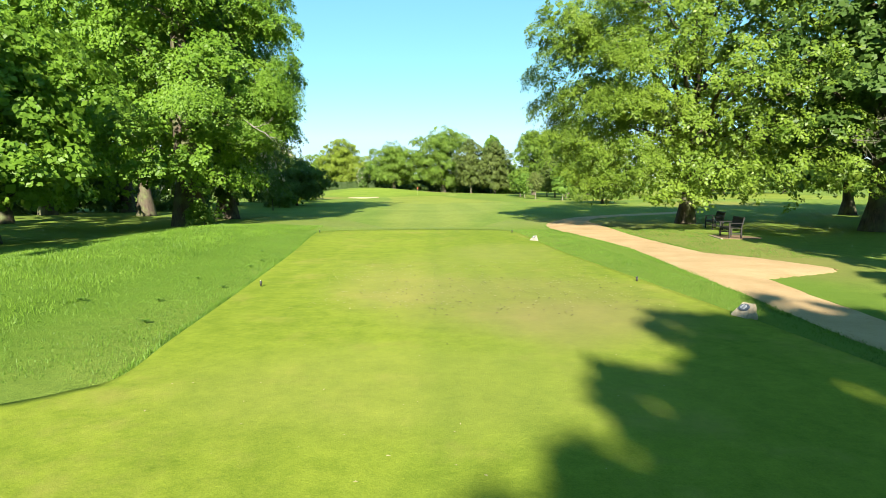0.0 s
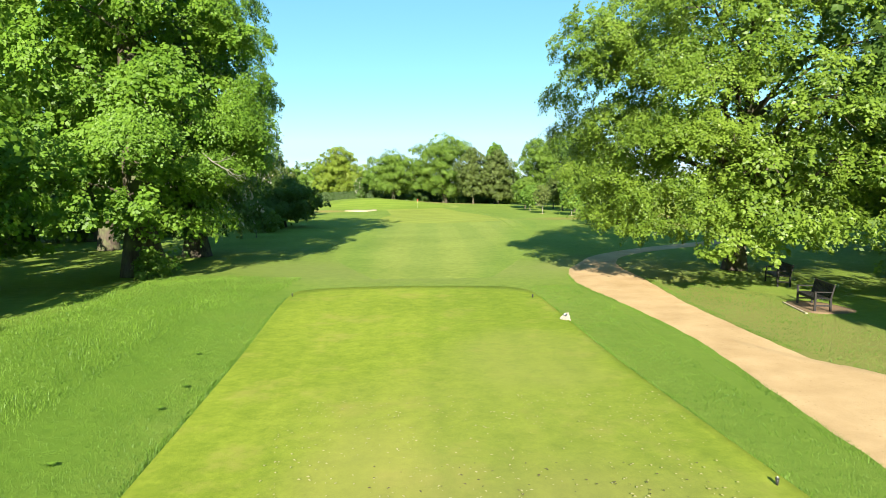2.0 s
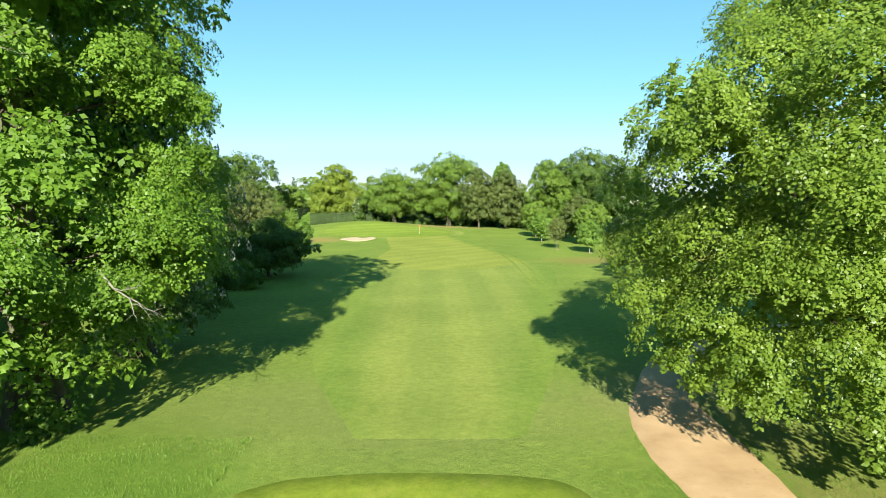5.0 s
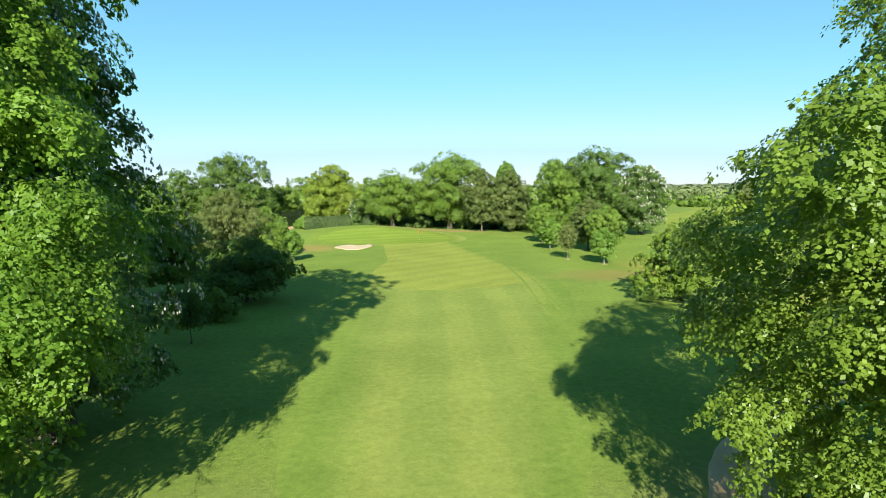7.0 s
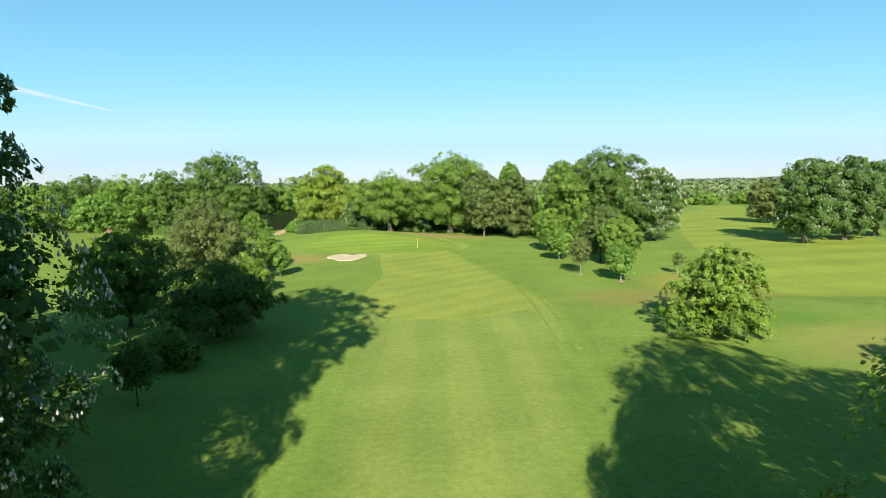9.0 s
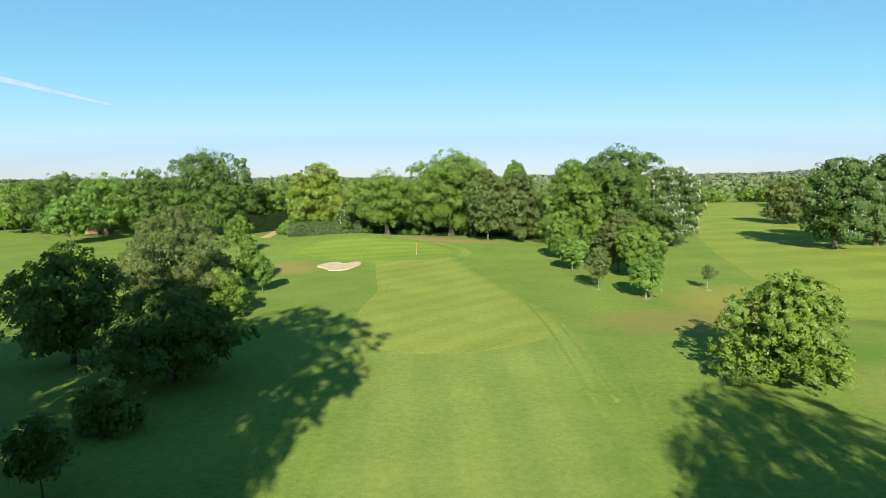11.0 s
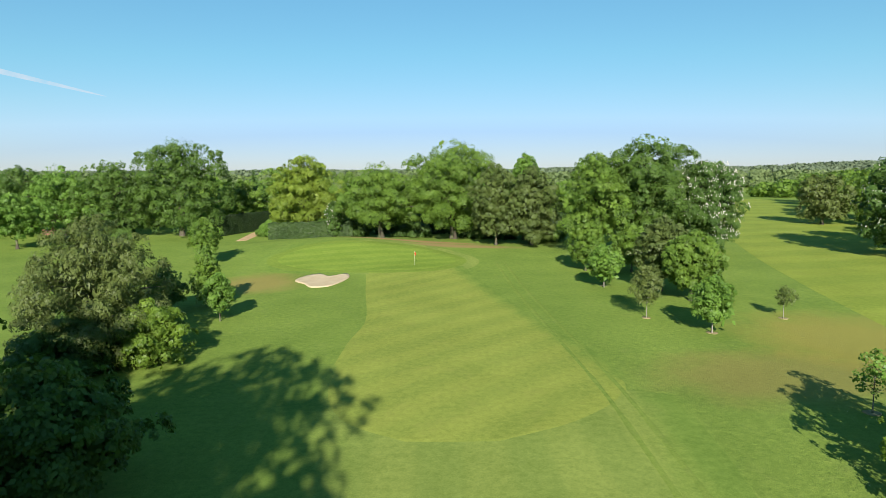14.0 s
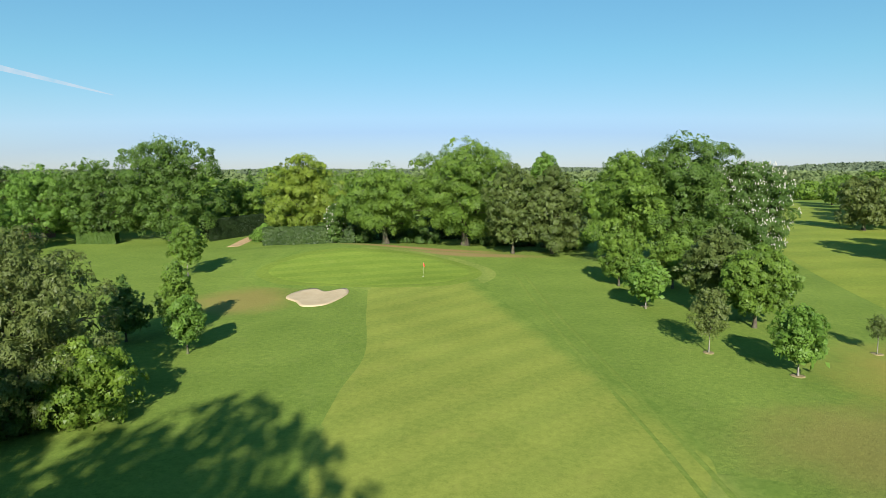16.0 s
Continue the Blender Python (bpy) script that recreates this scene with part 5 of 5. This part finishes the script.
M["blade"] = leaf_material("blade", (0.050, 0.110, 0.011), (0.128, 0.225, 0.024), (0.18, 0.30, 0.03), 0.25)
M["long_blade"] = leaf_material("long_blade", (0.060, 0.126, 0.012), (0.155, 0.262, 0.028), (0.20, 0.34, 0.03), 0.25)
blades("short_rough_grass", "short green rough grass beside the tee", [(-8, 7.2, -3.2, 30, short_left), (4.2, 6, 13, 31, right_of_tee)], 130, 0.035, M["blade"], 400)
blades("long_rough_grass", "longer pale green grass along the bank", [(-12.5, 5, -5.5, 33, long_left)], 130, 0.062, M["long_blade"], 401)
blades("edge_grass", "overhanging grass along the edge of the tee", [(-5.3, 7.3, -3, 28.3, lip), (4.2, 6, 6.2, 28, lip_right)], 700, 0.055, M["blade"], 402)


def path_left(y):
    return np.interp(y, [3, 8.5, 12.5, 17, 22, 27, 31.3, 35], [6.9, 6.6, 6.9, 7.2, 7.5, 7.1, 6.6, 7.0])
def path_right(y):
    return np.interp(y, [19.5, 22, 27, 32, 36.5], [9.2, 9.2, 9.2, 9.6, 9.8])
def path_lip(x, y):
    return ((x < path_left(y) - 0.03) & (x > path_left(y) - 0.3)) | ((x > path_right(y) + 0.05) & (x < path_right(y) + 0.35) & (y > 20.5))
blades("path_edge_grass", "ragged grass along the edges of the path", [(6, 6, 10.2, 34, path_lip)], 420, 0.028, M["blade"], 403)


def litter(name, label, x0, y0, x1, y1, n, size, mat, seed):
    """Scraps lying on the tee: small curled flakes."""
    rng = np.random.default_rng(seed)
    p = np.c_[x0 + (x1 - x0) * (0.5 + 0.5 * np.tanh(rng.normal(size=n) * 0.8)), y0 + (y1 - y0) * rng.random(n)]
    a = rng.random(n) * 6.283
    z = land(p[:, 0], p[:, 1]) + 0.104
    s = size * (0.5 + rng.random(n))
    u, w = np.c_[np.cos(a), np.sin(a)] * s[:, None], np.c_[-np.sin(a), np.cos(a)] * (s * (0.4 + 0.3 * rng.random(n)))[:, None]
    v = np.stack([np.c_[p - u, z], np.c_[p - w, z + s * 0.35], np.c_[p + u, z + s * 0.1], np.c_[p + w, z + s * 0.25]], 1).reshape(-1, 3)
    return tagged(mesh_from(name, v, np.arange(n * 4).reshape(-1, 4), mat), label, "litter", kind="stuff")


M["dry_scrap"] = (lambda k: k.finish(k.ramp(k.geo.outputs["Random Per Island"], (0.0, (0.24, 0.22, 0.08)), (1.0, (0.36, 0.33, 0.16))), 0.8))(Nodes("dry_scrap"))
M["dark_scrap"] = (lambda k: k.finish(k.ramp(k.geo.outputs["Random Per Island"], (0.0, (0.035, 0.026, 0.014)), (1.0, (0.10, 0.075, 0.04))), 0.9))(Nodes("dark_scrap"))
litter("dry_scraps", "pale dry leaf scraps and chips on the tee", -2.2, 10.8, 4.8, 17.5, 950, 0.02, M["dry_scrap"], 410)
litter("dark_scraps", "dark divots and crumbs of soil on the tee", -0.6, 10.2, 4.6, 14.6, 200, 0.023, M["dark_scrap"], 411)
litter("far_scraps", "a few pale scraps on the back of the tee", -2.5, 4.5, 3.0, 8.5, 30, 0.015, M["dry_scrap"], 412)

def rosettes(name, label, spots, mat, seed):
    """Flat weeds: a ring of broad leaves that lie close to the ground, one ring at each spot."""
    rng = np.random.default_rng(seed)
    v = []
    for x, y in spots:
        z, n = float(land(x, y)) + 0.03, 9
        for i in range(n):
            a, l = 6.283 * i / n + rng.normal() * 0.2, 0.07 + 0.04 * rng.random()
            u, w = np.array((math.cos(a), math.sin(a))), np.array((-math.sin(a), math.cos(a)))
            c = np.array((x, y))
            v += [(*(c + u * 0.01), z), (*(c + u * l * 0.55 + w * 0.03), z + 0.05), (*(c + u * l), z + 0.025), (*(c + u * l * 0.55 - w * 0.03), z + 0.05)]
    return tagged(mesh_from(name, v, np.arange(len(v)).reshape(-1, 4), mat), label, "weeds", kind="stuff")


spots_rng = np.random.default_rng(420)
rosettes("plantain_weeds", "dark plantain rosettes in the short rough", [(x, y) for x, y in np.c_[spots_rng.uniform(-6.2, -4.2, 8), spots_rng.uniform(9, 22, 8)]], M["blade"], 421)

# bare earth round the young trees
for x, y in ((20.1, 92.5), (16.7, 96.8), (28.0, 96.8), (17.0, 110.2), (20.8, 77.0)):
    patch("planting_circle", [(x + 0.38 * math.cos(i * 0.7854) * (1 + 0.15 * math.sin(i * 2 + x)), y + 0.38 * math.sin(i * 0.7854)) for i in range(8)], M["dry_earth"], 0.03, "bare sandy earth at the foot of a young tree", "soil", rings=3)

# wheel tracks beside the fairway
M["worn_turf"] = grass_material("worn_turf", (0.078, 0.124, 0.018), (0.200, 0.252, 0.046), (0.16, 0.18, 0.05), 0.3, 45, 0.02)
for off in (0.0, 1.1):
    ribbon("wheel_track", [(7.3 + off, 125), (7.5 + off, 108), (8.0 + off, 95), (8.3 + off, 88), (8.5 + off, 80), (8.2 + off, 66)],
        [(7.5 + off, 125), (7.7 + off, 108), (8.2 + off, 95), (8.5 + off, 88), (8.7 + off, 80), (8.4 + off, 66)], M["worn_turf"], 0.045, "faint wheel track pressed into the turf", "track", 3, 50, 0.12, 0.02)

# roofed log pile at the edge of the wood, modelled as a brick shed
shed = tagged(new("roofed_log_pile"), "small brown roofed log pile by the wood, modelled as a brick shed with a dark roof", "shed")
shed.location = (-71.5, 164.0, float(land(-71.5, 164.0)))
M["brick"] = (lambda k: k.finish(k.ramp(k.noise(6, 4), (0.3, (0.16, 0.075, 0.045)), (0.7, (0.30, 0.16, 0.10))), 0.9, k.noise(18, 4), 0.02, 0.5, 0.2))(Nodes("brick"))
M["roof_tile"] = (lambda k: k.finish(k.ramp(k.noise(5, 4), (0.3, (0.05, 0.035, 0.03)), (0.7, (0.11, 0.08, 0.065))), 0.85, k.noise(12, 3), 0.02, 0.6, 0.2))(Nodes("roof_tile"))
bm = bmesh.new()
box(bm, 0, 0, 1.0, 4.2, 3.0, 2.0, None, 0.02)
part("wall", bm, M["brick"], shed)
bm = bmesh.new()
for sy in (-1, 1):
    box(bm, 0, sy * 0.86, 2.42, 4.7, 2.05, 0.09, Matrix.Rotation(radians(-28 * sy), 4, "X"), 0.01)
part("roof", bm, M["roof_tile"], shed)
# door, handle and window are added parts
bm = bmesh.new()
box(bm, 0.9, -1.515, 0.95, 0.85, 0.06, 1.9, None, 0.01)
door = part("door", bm, M["dark_wood"], shed)
bm = bmesh.new()
box(bm, 0.6, -1.56, 1.0, 0.12, 0.05, 0.03, None, 0.005)
part("handle", bm, M["white_plastic"], door)
bm = bmesh.new()
box(bm, -1.0, -1.52, 1.25, 0.9, 0.05, 0.7, None, 0.01)
part("window", bm, M["slate"], shed)
